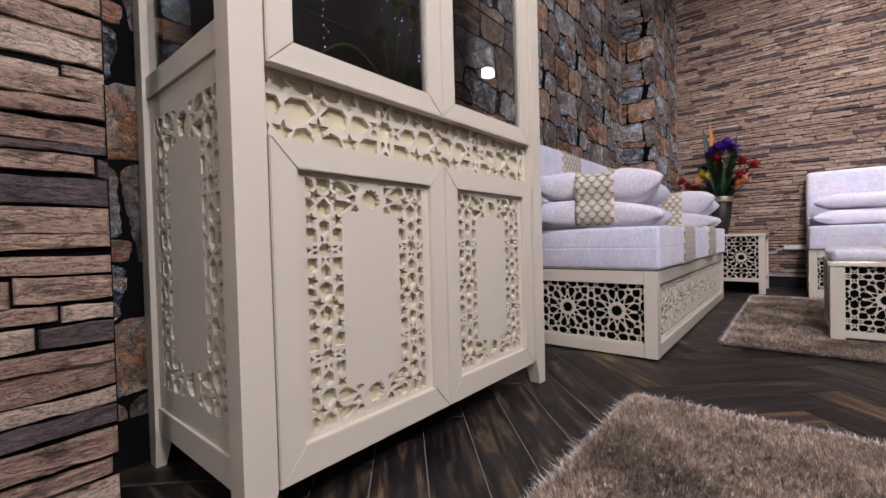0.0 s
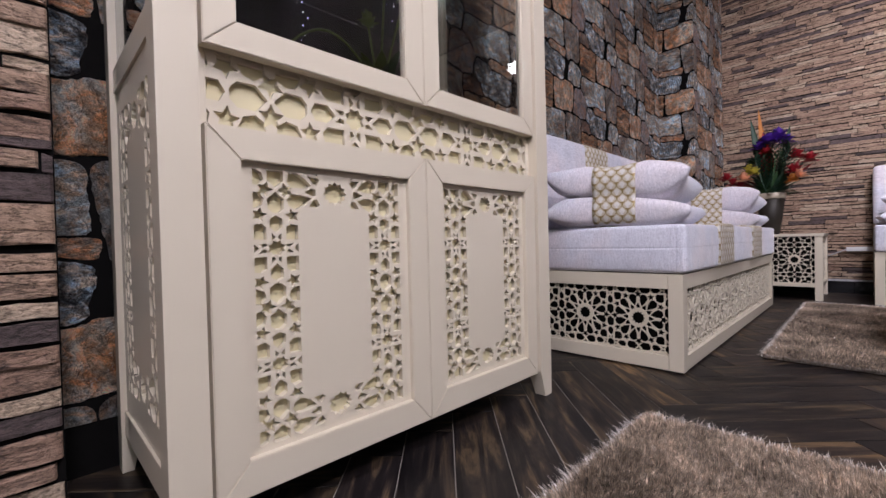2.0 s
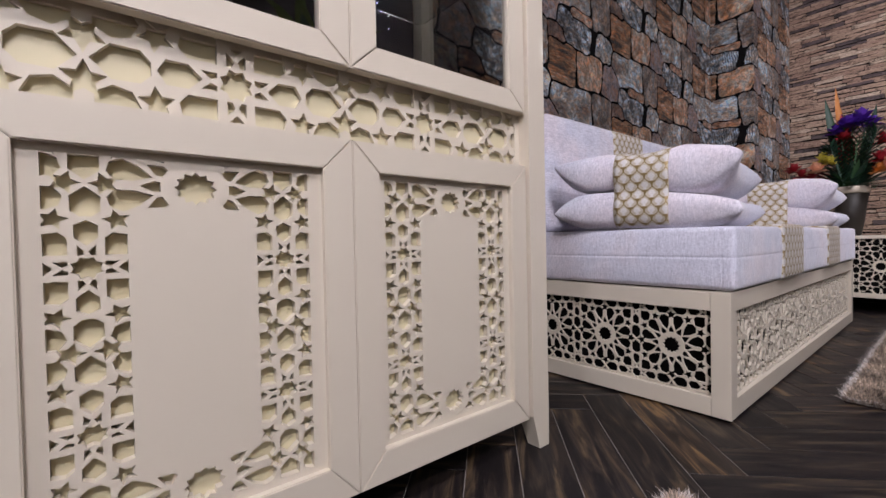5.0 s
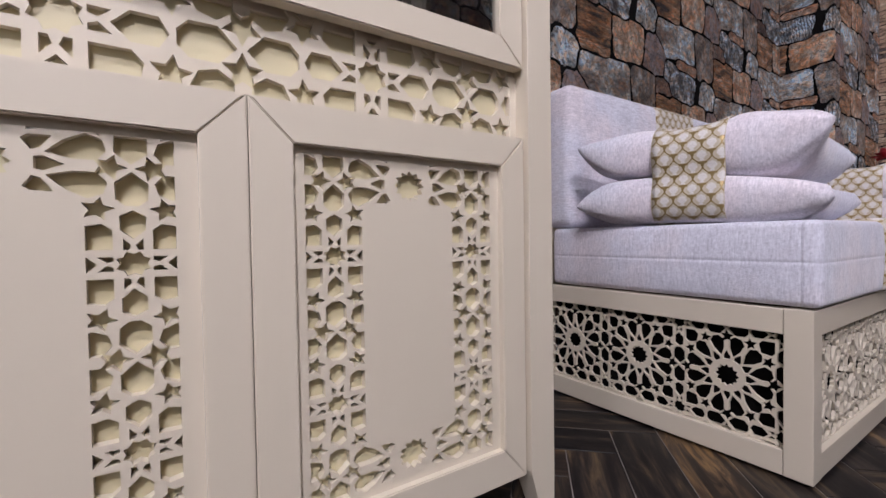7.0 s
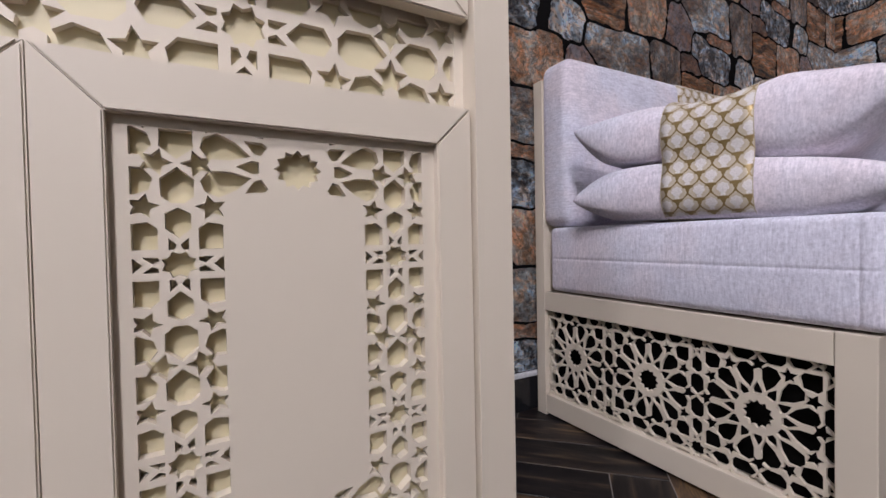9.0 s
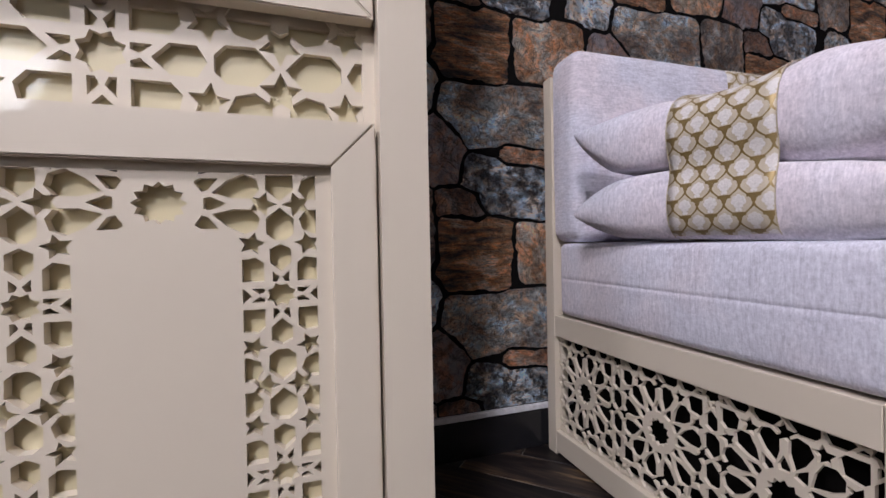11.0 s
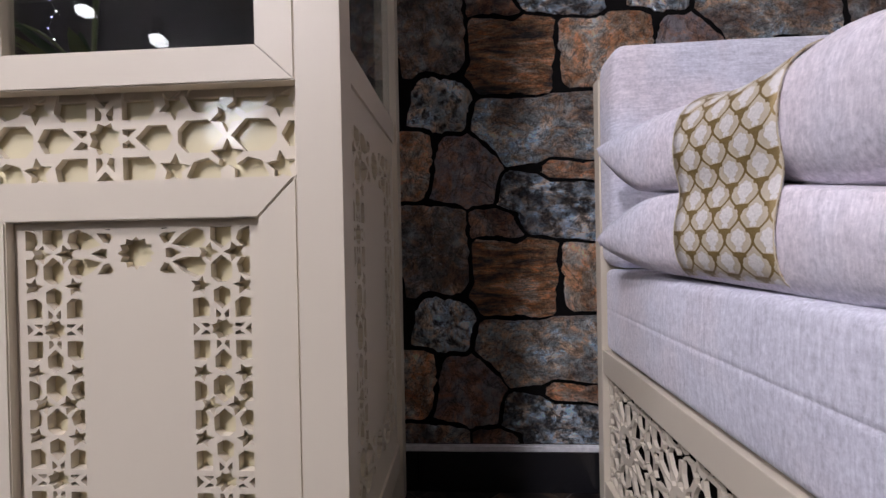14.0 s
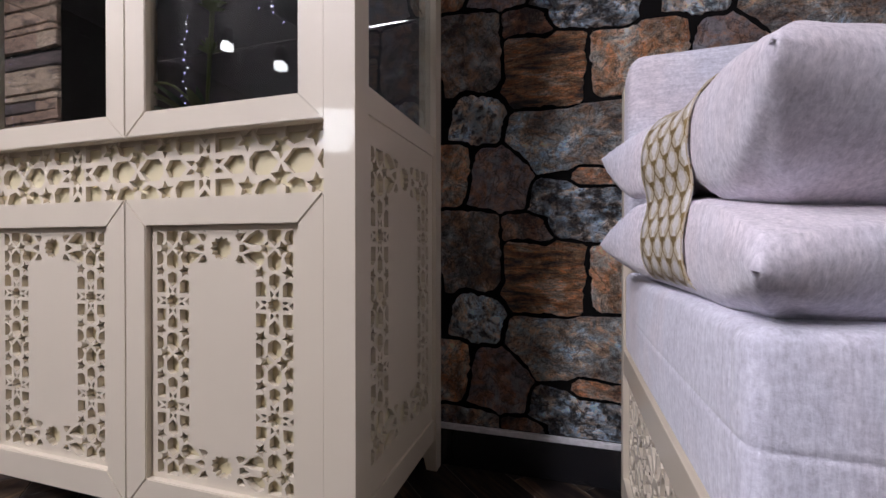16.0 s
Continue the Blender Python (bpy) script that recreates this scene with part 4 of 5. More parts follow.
def make_rug(name, label, x0, x1, y0, y1, count, length, seed, thick):
    rug = thing(name, label, "rug", None, "rugs on the floor")
    part("backing", box(x0, x1, y0, y1, 0.0, 0.008, 0.003, 1), RUG_BACK, rug, "woven backing")
    rng = np.random.default_rng(seed)
    # tufts of fibres; swirls in the way they lie
    size = 0.0105
    tufts = int((x1 - x0) * (y1 - y0) / size ** 2)
    cx, cy = rng.uniform(x0, x1, tufts), rng.uniform(y0, y1, tufts)
    # a denser row along the edges
    rim = rng.random(tufts) < 0.06
    edge = rng.integers(0, 4, tufts)
    cx = np.where(rim & (edge == 0), x0 + 0.004, np.where(rim & (edge == 1), x1 - 0.004, cx))
    cy = np.where(rim & (edge == 2), y0 + 0.004, np.where(rim & (edge == 3), y1 - 0.004, cy))
    ta = 1.6 * np.sin(cx * 5.1 + 1.3 * seed) + 1.5 * np.cos(cy * 4.3 - cx * 2.0) + rng.normal(0, 1.0, tufts)
    tl = np.clip(rng.normal(0.50, 0.30, tufts), 0.03, 1.3)
    own = rng.integers(0, tufts, count)
    px = np.clip(cx[own] + rng.normal(0, size * 0.30, count), x0, x1)
    py = np.clip(cy[own] + rng.normal(0, size * 0.30, count), y0, y1)
    ang = ta[own] + rng.normal(0, 0.7, count)
    lean = np.clip(tl[own] + rng.normal(0, 0.22, count), 0.02, 1.35)
    ln = length * rng.uniform(0.7, 1.2, count)
    ex = np.minimum(np.minimum(px - x0, x1 - px), np.minimum(py - y0, y1 - py)) < 0.010
    lean = np.where(ex, rng.uniform(0.3, 1.25, count), lean)
    gx, gy = np.where(px - x0 < 0.010, -1.0, np.where(x1 - px < 0.010, 1.0, 0.0)), np.where(py - y0 < 0.010, -1.0, np.where(y1 - py < 0.010, 1.0, 0.0))
    dx, dy = np.where(ex, gx + 0.6 * np.cos(ang), np.cos(ang)), np.where(ex, gy + 0.6 * np.sin(ang), np.sin(ang))
    nrm = np.maximum(np.hypot(dx, dy), 1e-6)
    dx, dy = dx / nrm, dy / nrm
    wd = thick * rng.uniform(0.7, 1.4, count)
    tx, ty = np.cos(rng.uniform(0, 6.28, count)) * wd, np.sin(rng.uniform(0, 6.28, count)) * wd
    mx, my, mz = px + dx * ln * np.sin(lean * 0.6) * 0.5, py + dy * ln * np.sin(lean * 0.6) * 0.5, 0.006 + ln * np.cos(lean * 0.6) * 0.5
    hx, hy, hz = mx + dx * ln * np.sin(lean) * 0.6, my + dy * ln * np.sin(lean) * 0.6, np.maximum(mz + ln * np.cos(lean * 1.25) * 0.5, 0.004)
    v = np.empty((count, 5, 3))
    v[:, 0] = np.stack([px - tx, py - ty, np.full(count, 0.006)], 1)
    v[:, 1] = np.stack([px + tx, py + ty, np.full(count, 0.006)], 1)
    v[:, 2] = np.stack([mx + tx, my + ty, mz], 1)
    v[:, 3] = np.stack([mx - tx, my - ty, mz], 1)
    v[:, 4] = np.stack([hx, hy, hz], 1)
    strands("pile", v, PILE, rug, "long silky taupe pile")
    # pale fringe that stands out round the edge, and a few tinsel threads
    m_, q = int(2400 * ((x1 - x0) + (y1 - y0))), length * 1.25
    e, t = rng.integers(0, 4, m_), rng.random(m_)
    fx = np.where(e == 0, x0, np.where(e == 1, x1, x0 + t * (x1 - x0)))
    fy = np.where(e == 2, y0, np.where(e == 3, y1, y0 + t * (y1 - y0)))
    ox = np.where(e == 0, -1.0, np.where(e == 1, 1.0, 0.0)) + rng.normal(0, 0.5, m_)
    oy = np.where(e == 2, -1.0, np.where(e == 3, 1.0, 0.0)) + rng.normal(0, 0.5, m_)
    out, up = q * rng.uniform(0.25, 0.85, m_), q * rng.uniform(0.25, 0.95, m_)
    strands("fringe", fibre(fx, fy, ox * out, oy * out, up, thick * 1.5, rng), FRINGE, rug, "pale silvery fringe")
    k = int(1300 * (x1 - x0) * (y1 - y0))
    a, r = rng.uniform(0, 6.28, k), rng.uniform(0, 0.02, k)
    strands("tinsel", fibre(rng.uniform(x0, x1, k), rng.uniform(y0, y1, k), r * np.cos(a), r * np.sin(a), length * rng.uniform(0.9, 1.15, k), thick * 0.75, rng), TINSEL, rug, "glittering tinsel threads")
    return rug


make_rug("shaggy_rug", "long-pile taupe shaggy rug with silvery fibres", -0.385, 0.62, 0.15, 1.328, 480000, 0.025, 1, 0.00062)
make_rug("shaggy_rug", "long-pile taupe shaggy rug under the ottoman", -0.26, 1.0, 2.235, 4.03, 190000, 0.019, 2, 0.0009)

# ---- flowers ----
GREEN = plain("leaf_green", (0.035, 0.085, 0.03), 0.45, 30, 0.4)
DARK_GREEN = plain("leaf_dark_green", (0.015, 0.045, 0.025), 0.45, 30, 0.4)
ORANGE_P = plain("petal_orange", (0.50, 0.19, 0.04), 0.55, 40, 0.3)
RED_P = plain("petal_red", (0.32, 0.02, 0.03), 0.5, 40, 0.3)
PURPLE_P = plain("petal_purple", (0.09, 0.025, 0.30), 0.5, 40, 0.3)
YELLOW_P = plain("petal_yellow", (0.55, 0.48, 0.08), 0.55, 40, 0.3)
PEACH_P = plain("petal_peach", (0.75, 0.40, 0.26), 0.55, 40, 0.3)
POT_M = plain("dark_pot_glaze", (0.022, 0.018, 0.014), 0.5, 14, 0.4, gloss=0.25)
POT_RIM = plain("cream_pot_rim", (0.42, 0.36, 0.28), 0.5, 14, 0.3)


def blade(bm, root, tip, width, sag=0.0, fold=0.25, n=7):
    """One leaf or petal: a folded, pointed strip from root to tip."""
    root, tip = Vector(root), Vector(tip)
    d = tip - root
    side = d.cross(Vector((0, 0, 1)))
    if side.length < 1e-4:
        side = Vector((1, 0, 0))
    if d.z > 0.9 * d.length and d.length > 0.3:
        side = Vector((1.0, 0.35, 0.0))
    side.normalize()
    up = side.cross(d).normalized()
    rows = []
    for i in range(n + 1):
        t = i / n
        c = root + d * t - Vector((0, 0, 1)) * sag * t * t + up * 0.0
        w = width * (math.sin(math.pi * min(1, t * 0.9 + 0.08)) ** 0.8)
        if i == n:
            w = width * 0.03
        rows.append([bm.verts.new(c - side * w + up * w * fold), bm.verts.new(c), bm.verts.new(c + side * w + up * w * fold)])
    for a, b in zip(rows, rows[1:]):
        for k in (0, 1):
            bm.faces.new((a[k], a[k + 1], b[k + 1], b[k]))


def lathe(profile, n=40):
    bm = bmesh.new()
    rings = [[bm.verts.new((r * math.cos(2 * math.pi * k / n), r * math.sin(2 * math.pi * k / n), z)) for k in range(n)] for r, z in profile]
    for a, b in zip(rings, rings[1:]):
        for k in range(n):
            bm.faces.new((a[k], a[(k + 1) % n], b[(k + 1) % n], b[k]))
    bm.faces.new(rings[0][::-1])
    return bm


def blossom(rng, centre, size, petals, up):
    bm = bmesh.new()
    for ring, (spread, rise) in enumerate(((1.0, up), (0.75, up + 0.55), (0.4, up + 0.9))):
        for k in range(petals):
            a = 2 * math.pi * (k + 0.5 * ring) / petals + rng.uniform(-0.2, 0.2)
            tip = Vector(centre) + Vector((math.cos(a) * spread, math.sin(a) * spread, rise + rng.uniform(-0.2, 0.2))) * size
            blade(bm, centre, tip, size * 0.30, size * 0.15, 0.4, 5)
    return bm


def palm_leaf(root, tip, width, count):
    """A feathered leaf: leaflets on both sides of a rib."""
    bm = bmesh.new()
    root, tip = Vector(root), Vector(tip)
    blade(bm, root, tip, 0.006, 0.0, 0.2)
    side = (tip - root).cross(Vector((0, 1, 0))).normalized()
    for k in range(count):
        t = 0.12 + 0.85 * k / count
        p = root.lerp(tip, t)
        w = width * math.sin(math.pi * (0.18 + 0.75 * t))
        for sg in (-1, 1):
            blade(bm, p, p + side * sg * w + (tip - root) * 0.20, 0.014, 0.0, 0.3, 5)
    return bm


def flower_pot(m):
    pot = thing("flower_pot", "dark olive pot of artificial tropical flowers on the side table", "plant", m)
    part("pot", lathe([(0.05, 0.0), (0.056, 0.01), (0.074, 0.12), (0.092, 0.29), (0.086, 0.29), (0.06, 0.14)]), POT_M, pot, "dark olive glazed pot", True)
    part("rim", lathe([(0.0935, 0.291), (0.100, 0.30), (0.102, 0.335), (0.094, 0.338), (0.085, 0.295)]), POT_RIM, pot, "cream rim", True)
    rng = random.Random(4)
    for k, (dx, top, w) in enumerate(((0.02, 0.82, 0.10), (0.09, 0.78, 0.09), (-0.04, 0.72, 0.085), (0.14, 0.70, 0.075), (0.05, 0.66, 0.10), (-0.09, 0.64, 0.08))):
        part("palm_leaf", palm_leaf((0.2 * dx, -0.02 - 0.01 * k, 0.32), (dx, -0.06 - 0.01 * k, top), w, 12), GREEN if k % 2 == 0 else DARK_GREEN, pot, smooth=True)
    for k in range(130):
        bm = bmesh.new()
        a, r = rng.uniform(0, 6.28), rng.uniform(0.05, 0.22)
        blade(bm, (0.03 * math.cos(a), 0.03 * math.sin(a), 0.31), (r * math.cos(a), r * math.sin(a) * 0.7, 0.40 + rng.uniform(-0.06, 0.16)), rng.uniform(0.014, 0.028), 0.04)
        part("leaf", bm, DARK_GREEN if k % 3 else GREEN, pot, smooth=True)
    for dx, top, mat, w in ((-0.075, 1.05, ORANGE_P, 0.019), (-0.062, 0.95, ORANGE_P, 0.024), (-0.045, 0.85, RED_P, 0.040), (-0.03, 0.74, RED_P, 0.045), (-0.13, 0.98, DARK_GREEN, 0.026), (0.13, 0.88, DARK_GREEN, 0.024), (0.28, 0.66, DARK_GREEN, 0.020), (0.20, 0.60, RED_P, 0.035), (0.27, 0.55, RED_P, 0.03), (-0.31, 0.50, RED_P, 0.032), (-0.26, 0.42, RED_P, 0.035), (-0.20, 0.47, RED_P, 0.03), (0.19, 0.47, RED_P, 0.035)):
        bm = bmesh.new()
        blade(bm, (dx * 0.35, 0, 0.40), (dx, -0.01, top), w, 0.0, 0.5)
        part("flower_spike" if mat in (ORANGE_P, RED_P) else "leaf", bm, mat, pot, "", True)
    for c, s, mat, n in (((-0.06, -0.06, 0.70), 0.06, PURPLE_P, 7), ((0.0, -0.07, 0.74), 0.07, PURPLE_P, 8), ((0.06, -0.05, 0.76), 0.07, PURPLE_P, 8), ((0.11, -0.04, 0.73), 0.055, PURPLE_P, 7), ((-0.02, -0.08, 0.66), 0.05, RED_P, 6),
                         ((0.17, -0.05, 0.60), 0.06, RED_P, 6), ((0.25, -0.03, 0.56), 0.055, RED_P, 6), ((0.16, -0.08, 0.48), 0.06, RED_P, 6), ((-0.30, -0.03, 0.48), 0.055, RED_P, 6), ((-0.25, -0.04, 0.43), 0.05, RED_P, 6), ((-0.20, -0.05, 0.40), 0.05, RED_P, 6), ((-0.12, -0.03, 0.58), 0.05, DARK_GREEN, 6),
                         ((0.19, -0.09, 0.44), 0.05, PEACH_P, 8), ((0.15, -0.10, 0.41), 0.045, ORANGE_P, 8), ((-0.16, -0.10, 0.45), 0.055, PEACH_P, 8), ((-0.13, -0.08, 0.52), 0.05, YELLOW_P, 8), ((-0.09, -0.09, 0.50), 0.045, YELLOW_P, 8)):
        part("flower", blossom(rng, c, s * 1.35, n, 0.2), mat, pot, smooth=True)
    return pot


flower_pot(pose(-0.52, 4.54, 0.50))


def cabinet_plant(m):
    p = thing("potted_plant", "small pot of green foliage and yellow-green blooms inside the cabinet", "plant", m)
    part("pot", lathe([(0.03, 0), (0.045, 0.02), (0.05, 0.05), (0.046, 0.05), (0.03, 0.02)]), POT_M, p, smooth=True)
    rng = random.Random(8)
    for k in range(70):
        bm = bmesh.new()
        a, r = rng.uniform(0, 6.28), rng.uniform(0.03, 0.13)
        blade(bm, (0, 0, 0.04), (r * math.cos(a), r * math.sin(a), rng.uniform(0.03, 0.14)), rng.uniform(0.006, 0.014), 0.03)
        part("leaf", bm, GREEN if k % 3 else LIME, p, smooth=True)
    for dx, dy, top in ((0.0, 0.02, 0.28), (0.03, 0.045, 0.25), (-0.02, -0.01, 0.20)):
        part("stem", tube([(dx * q, dy * q, 0.05 + (top - 0.05) * q) for q in (0, 0.3, 0.6, 1.0)], 0.0028, 6), LIME, p, "", True)
        part("bloom", blossom(rng, (dx, dy, top), 0.024, 6, 0.7), LIME, p, "yellow-green bloom", True)
    part("twig", tube([(0.0, -0.20 * q, 0.06 + 0.09 * math.sin(math.pi * min(1, q * 0.85))) for q in (k / 10 for k in range(11))], 0.0025, 6), LIME, p, "thin bent twig", True)


LIME = plain("leaf_lime", (0.12, 0.15, 0.035), 0.5, 30, 0.35)
cabinet_plant(pose(-0.89, 0.838, 0.833) @ Matrix.Scale(1.25, 4))


# bulbs added inside the cabinet for light dots reflected in its glass
def glint_string(m, label, points):
    st = thing("glint_string", label, "string light", m, "string lights in the cabinet")
    part("wire", tube(points, 0.0008, 5), METAL, st, "added thin dark wire")
    for k, pt in enumerate(points):
        part("bulb", lathe([(0.0004, -0.0014), (0.0012, -0.0007), (0.0012, 0.0007), (0.0002, 0.0014)], 8), BULB_BLUE if k % 3 else BULB, st, "added tiny bulb for a reflected light dot", True, Matrix.Translation(pt))


BULB, BULB_BLUE = emitter("bulb_white", (0.95, 0.93, 1.0), 9.0), emitter("bulb_blue", (0.42, 0.36, 1.0), 9.0)
rng = random.Random(12)
glint_string(pose(-0.98, 0.90, 1.10), "tiny blue and white bulbs added for lights reflected in the cabinet glass", [(rng.uniform(-0.03, 0.03), 0.02 * q + rng.uniform(-0.02, 0.02), 0.16 - 0.016 * q + rng.uniform(-0.012, 0.012)) for q in range(11)])
glint_string(pose(-0.98, 0.67, 0.98), "tiny bulbs added for white glints in the cabinet glass", [(rng.uniform(-0.008, 0.008), rng.uniform(-0.01, 0.01), 0.24 - 0.02 * q) for q in range(12)])

# ---- power strip on the slat wall ----
WHITE_P = plain("white_plastic", (0.72, 0.72, 0.72), 0.4, 60, 0.05)
strip = thing("power_strip", "white power strip with a grey cable on the slat wall", "power strip", pose(0, FAR_Y - 0.012, 0.364))
part("case", box(-0.08, 0.075, -0.028, 0, -0.018, 0.018, 0.004), WHITE_P, strip)
part("cable", tube([(-0.078 - 0.26 * t, -0.012, -0.035 * math.sin(math.pi * min(1, t * 1.1)) - 0.09 * t * t) for t in (q / 14 for q in range(15))], 0.005, 6), plain("grey_cable", (0.45, 0.45, 0.46), 0.5, 60, 0.1), strip)

# ---- unseen ceiling lamps ----
def unseen_ceiling_lamp(x, y, s):
    c = thing("unseen_ceiling_lamp", "added square white recessed ceiling lamp out of view, switched on", "lamp", pose(x, y, CEIL), "ceiling lamps")
    part("housing", box(-s / 2 - 0.02, s / 2 + 0.02, -s / 2 - 0.02, s / 2 + 0.02, -0.035, 0, 0.004), METAL, c)
    part("diffuser", box(-s / 2, s / 2, -s / 2, s / 2, -0.045, -0.036, 0.002, 1), LED, c)


# housings added at the unseen ceiling lights
for x, y, s in ((1.75, -0.15, 0.4), (0.6, -1.9, 0.4), (0.65, 0.40, 0.4), (0.6, 3.4, 0.4)):
    unseen_ceiling_lamp(x, y, s)

def pendant(x, y, z):
    c = thing("pendant_lamp", "dark pendant lamp with a bright white face, switched on", "lamp", pose(x, y, z), "pendant lamps")
    part("glowing_face", box(-0.052, 0.052, -0.052, 0.052, 0, 0.085, 0.02, 3), LED, c, "glowing white face", True)
    part("can", lathe([(0.054, 0.087), (0.056, 0.09), (0.056, 0.23), (0.03, 0.25), (0.004, 0.25)], 24), METAL, c, "dark lamp can", True)
    part("cord", box(-0.004, 0.004, -0.004, 0.004, 0.25, CEIL - z, 0), METAL, c)


for x, y, z in ((2.4, -1.92, 2.76), (2.4, -1.23, 2.46), (0.95, 3.6, 2.15)):
    pendant(x, y, z)
panel = thing("light_panel", "large white backlit panel on the wall, switched on", "light", pose(5.28, -1.92, 2.60))
part("panel_frame", box(-0.03, 0.015, -0.61, 0.61, -0.39, 0.39, 0.005), METAL, panel)

# ---- rubble stones on the wall and pillar ----
# a half-drop repeat: each column of the print steps up by half its height
STEP_U, STEP_V = 0.535, 0.541
# kind, middle along the wall and up, half width, half height, lean
KINDS = [("block", 1.853, 1.069, 0.112, 0.088, 4), ("orange", 1.622, 1.065, 0.106, 0.100, -6), ("grey", 1.428, 1.134, 0.090, 0.112, 5), ("rough", 1.450, 0.946, 0.074, 0.068, -14),
         ("pale", 1.692, 0.880, 0.164, 0.084, 2), ("lilac", 1.512, 0.782, 0.084, 0.094, -16), ("thin", 1.790, 0.778, 0.096, 0.026, -4), ("char", 1.722, 0.690, 0.138, 0.074, -10), ("brown", 1.583, 0.655, 0.074, 0.042, -5)]


def reach(k, x, y):
    """How far (x, y) lies out of stone k, in its own half sizes: the nearest of its repeats."""
    _, cx, cy, w, h, lean = KINDS[k]
    c, s = math.cos(radians(lean)), math.sin(radians(lean))
    best = 1e9
    for i in (-1, 0, 1):
        for j in (-2, -1, 0, 1, 2):
            dx, dy = x - cx - i * STEP_U, y - cy - (j + 0.5 * i) * STEP_V
            best = min(best, ((abs(c * dx + s * dy) / w) ** 8 + (abs(c * dy - s * dx) / h) ** 8) ** 0.125)
    return best


def stone_outline(k, n=64):
    """The outline of stone k of the repeat, round its own middle: as far as it is nearer than the others."""
    _, cx, cy, w, h, _ = KINDS[k]
    out = []
    for i in range(n):
        a = 2 * math.pi * (i + 0.5) / n
        # more rays towards the long ends
        ca, sa = math.cos(a) * w, math.sin(a) * h
        ln = math.hypot(ca, sa)
        ca, sa = ca / ln, sa / ln
        r = 0.012
        while r < 0.3:
            own = reach(k, cx + r * ca, cy + r * sa)
            if own > 1.06 or own > min(reach(j, cx + r * ca, cy + r * sa) for j in range(len(KINDS)) if j != k):
                break
            r += 0.0015
        r = max(0.008, r - 0.0070) * (1 + 0.07 * noise.noise(Vector((ca * 2.2 + k * 5.3, sa * 2.2, k))))
        r += 0.0052 * noise.noise(Vector((ca * r * 55 + k * 9.1, sa * r * 55, k))) + 0.0024 * noise.noise(Vector((ca * r * 160, sa * r * 160 + k, k)))
        out.append((r * ca, r * sa))
    return out


OUTLINES = [stone_outline(k) for k in range(len(KINDS))]


def stone_data(poly, rise, seed, craggy="", thin=1):
    """Vertices and faces of one flat stone with a broken edge; craggy: the kind of stone whose face is worked out."""
    poly = poly[::thin] if len(poly) > 20 * thin else poly
    n = len(poly)
    cu, cv = sum(p[0] for p in poly) / n, sum(p[1] for p in poly) / n
    verts = [(u, v, 0.0) for u, v in poly]
    for s, z in ((0.985, 0.65), (0.945, 0.95)):
        verts += [(cu + (u - cu) * s, cv + (v - cv) * s, rise * z * (1 + 0.3 * noise.noise(Vector((u * 30 + seed, v * 30, 0))))) for u, v in poly]
    inner = (0.88, 0.80, 0.71, 0.61, 0.50, 0.38, 0.25, 0.12) if craggy else ()
    amp = {"lilac": 0.35, "block": 0.6, "grey": 0.6, "char": 1.3, "orange": 1.2}.get(craggy, 0.9)
    for s in inner:
        for u, v in poly:
            pu, pv = cu + (u - cu) * s, cv + (v - cv) * s
            rough = noise.noise(Vector((pu * 22 + seed, pv * 34, seed))) + 0.55 * noise.noise(Vector((pu * 65 + seed, pv * 85, seed)))
            if craggy in ("char", "orange"):
                d = pu * 0.55 + pv if craggy == "char" else pv - pu * 0.15
                rough += 0.8 * (0.5 - abs(noise.noise(Vector((d * 120, pu * 14, seed)))))
            verts.append((pu, pv, rise * (1.05 + 0.8 * amp * rough)))
    verts.append((cu, cv, rise * 1.05))
    faces = []
    top = 2 + len(inner)
    for r in range(top):
        for i in range(n):
            j = (i + 1) % n
            faces.append((r * n + i, r * n + j, (r + 1) * n + j, (r + 1) * n + i))
    faces += [(top * n + i, top * n + (i + 1) % n, (top + 1) * n) for i in range(n)]
    if sum(poly[i][0] * poly[(i + 1) % n][1] - poly[(i + 1) % n][0] * poly[i][1] for i in range(n)) < 0:
        faces = [f[::-1] for f in faces]
    return verts, faces


MATS = list(STONES.values())
MAT_OF = [list(STONES).index(k[0]) for k in KINDS]
SHARED = {}


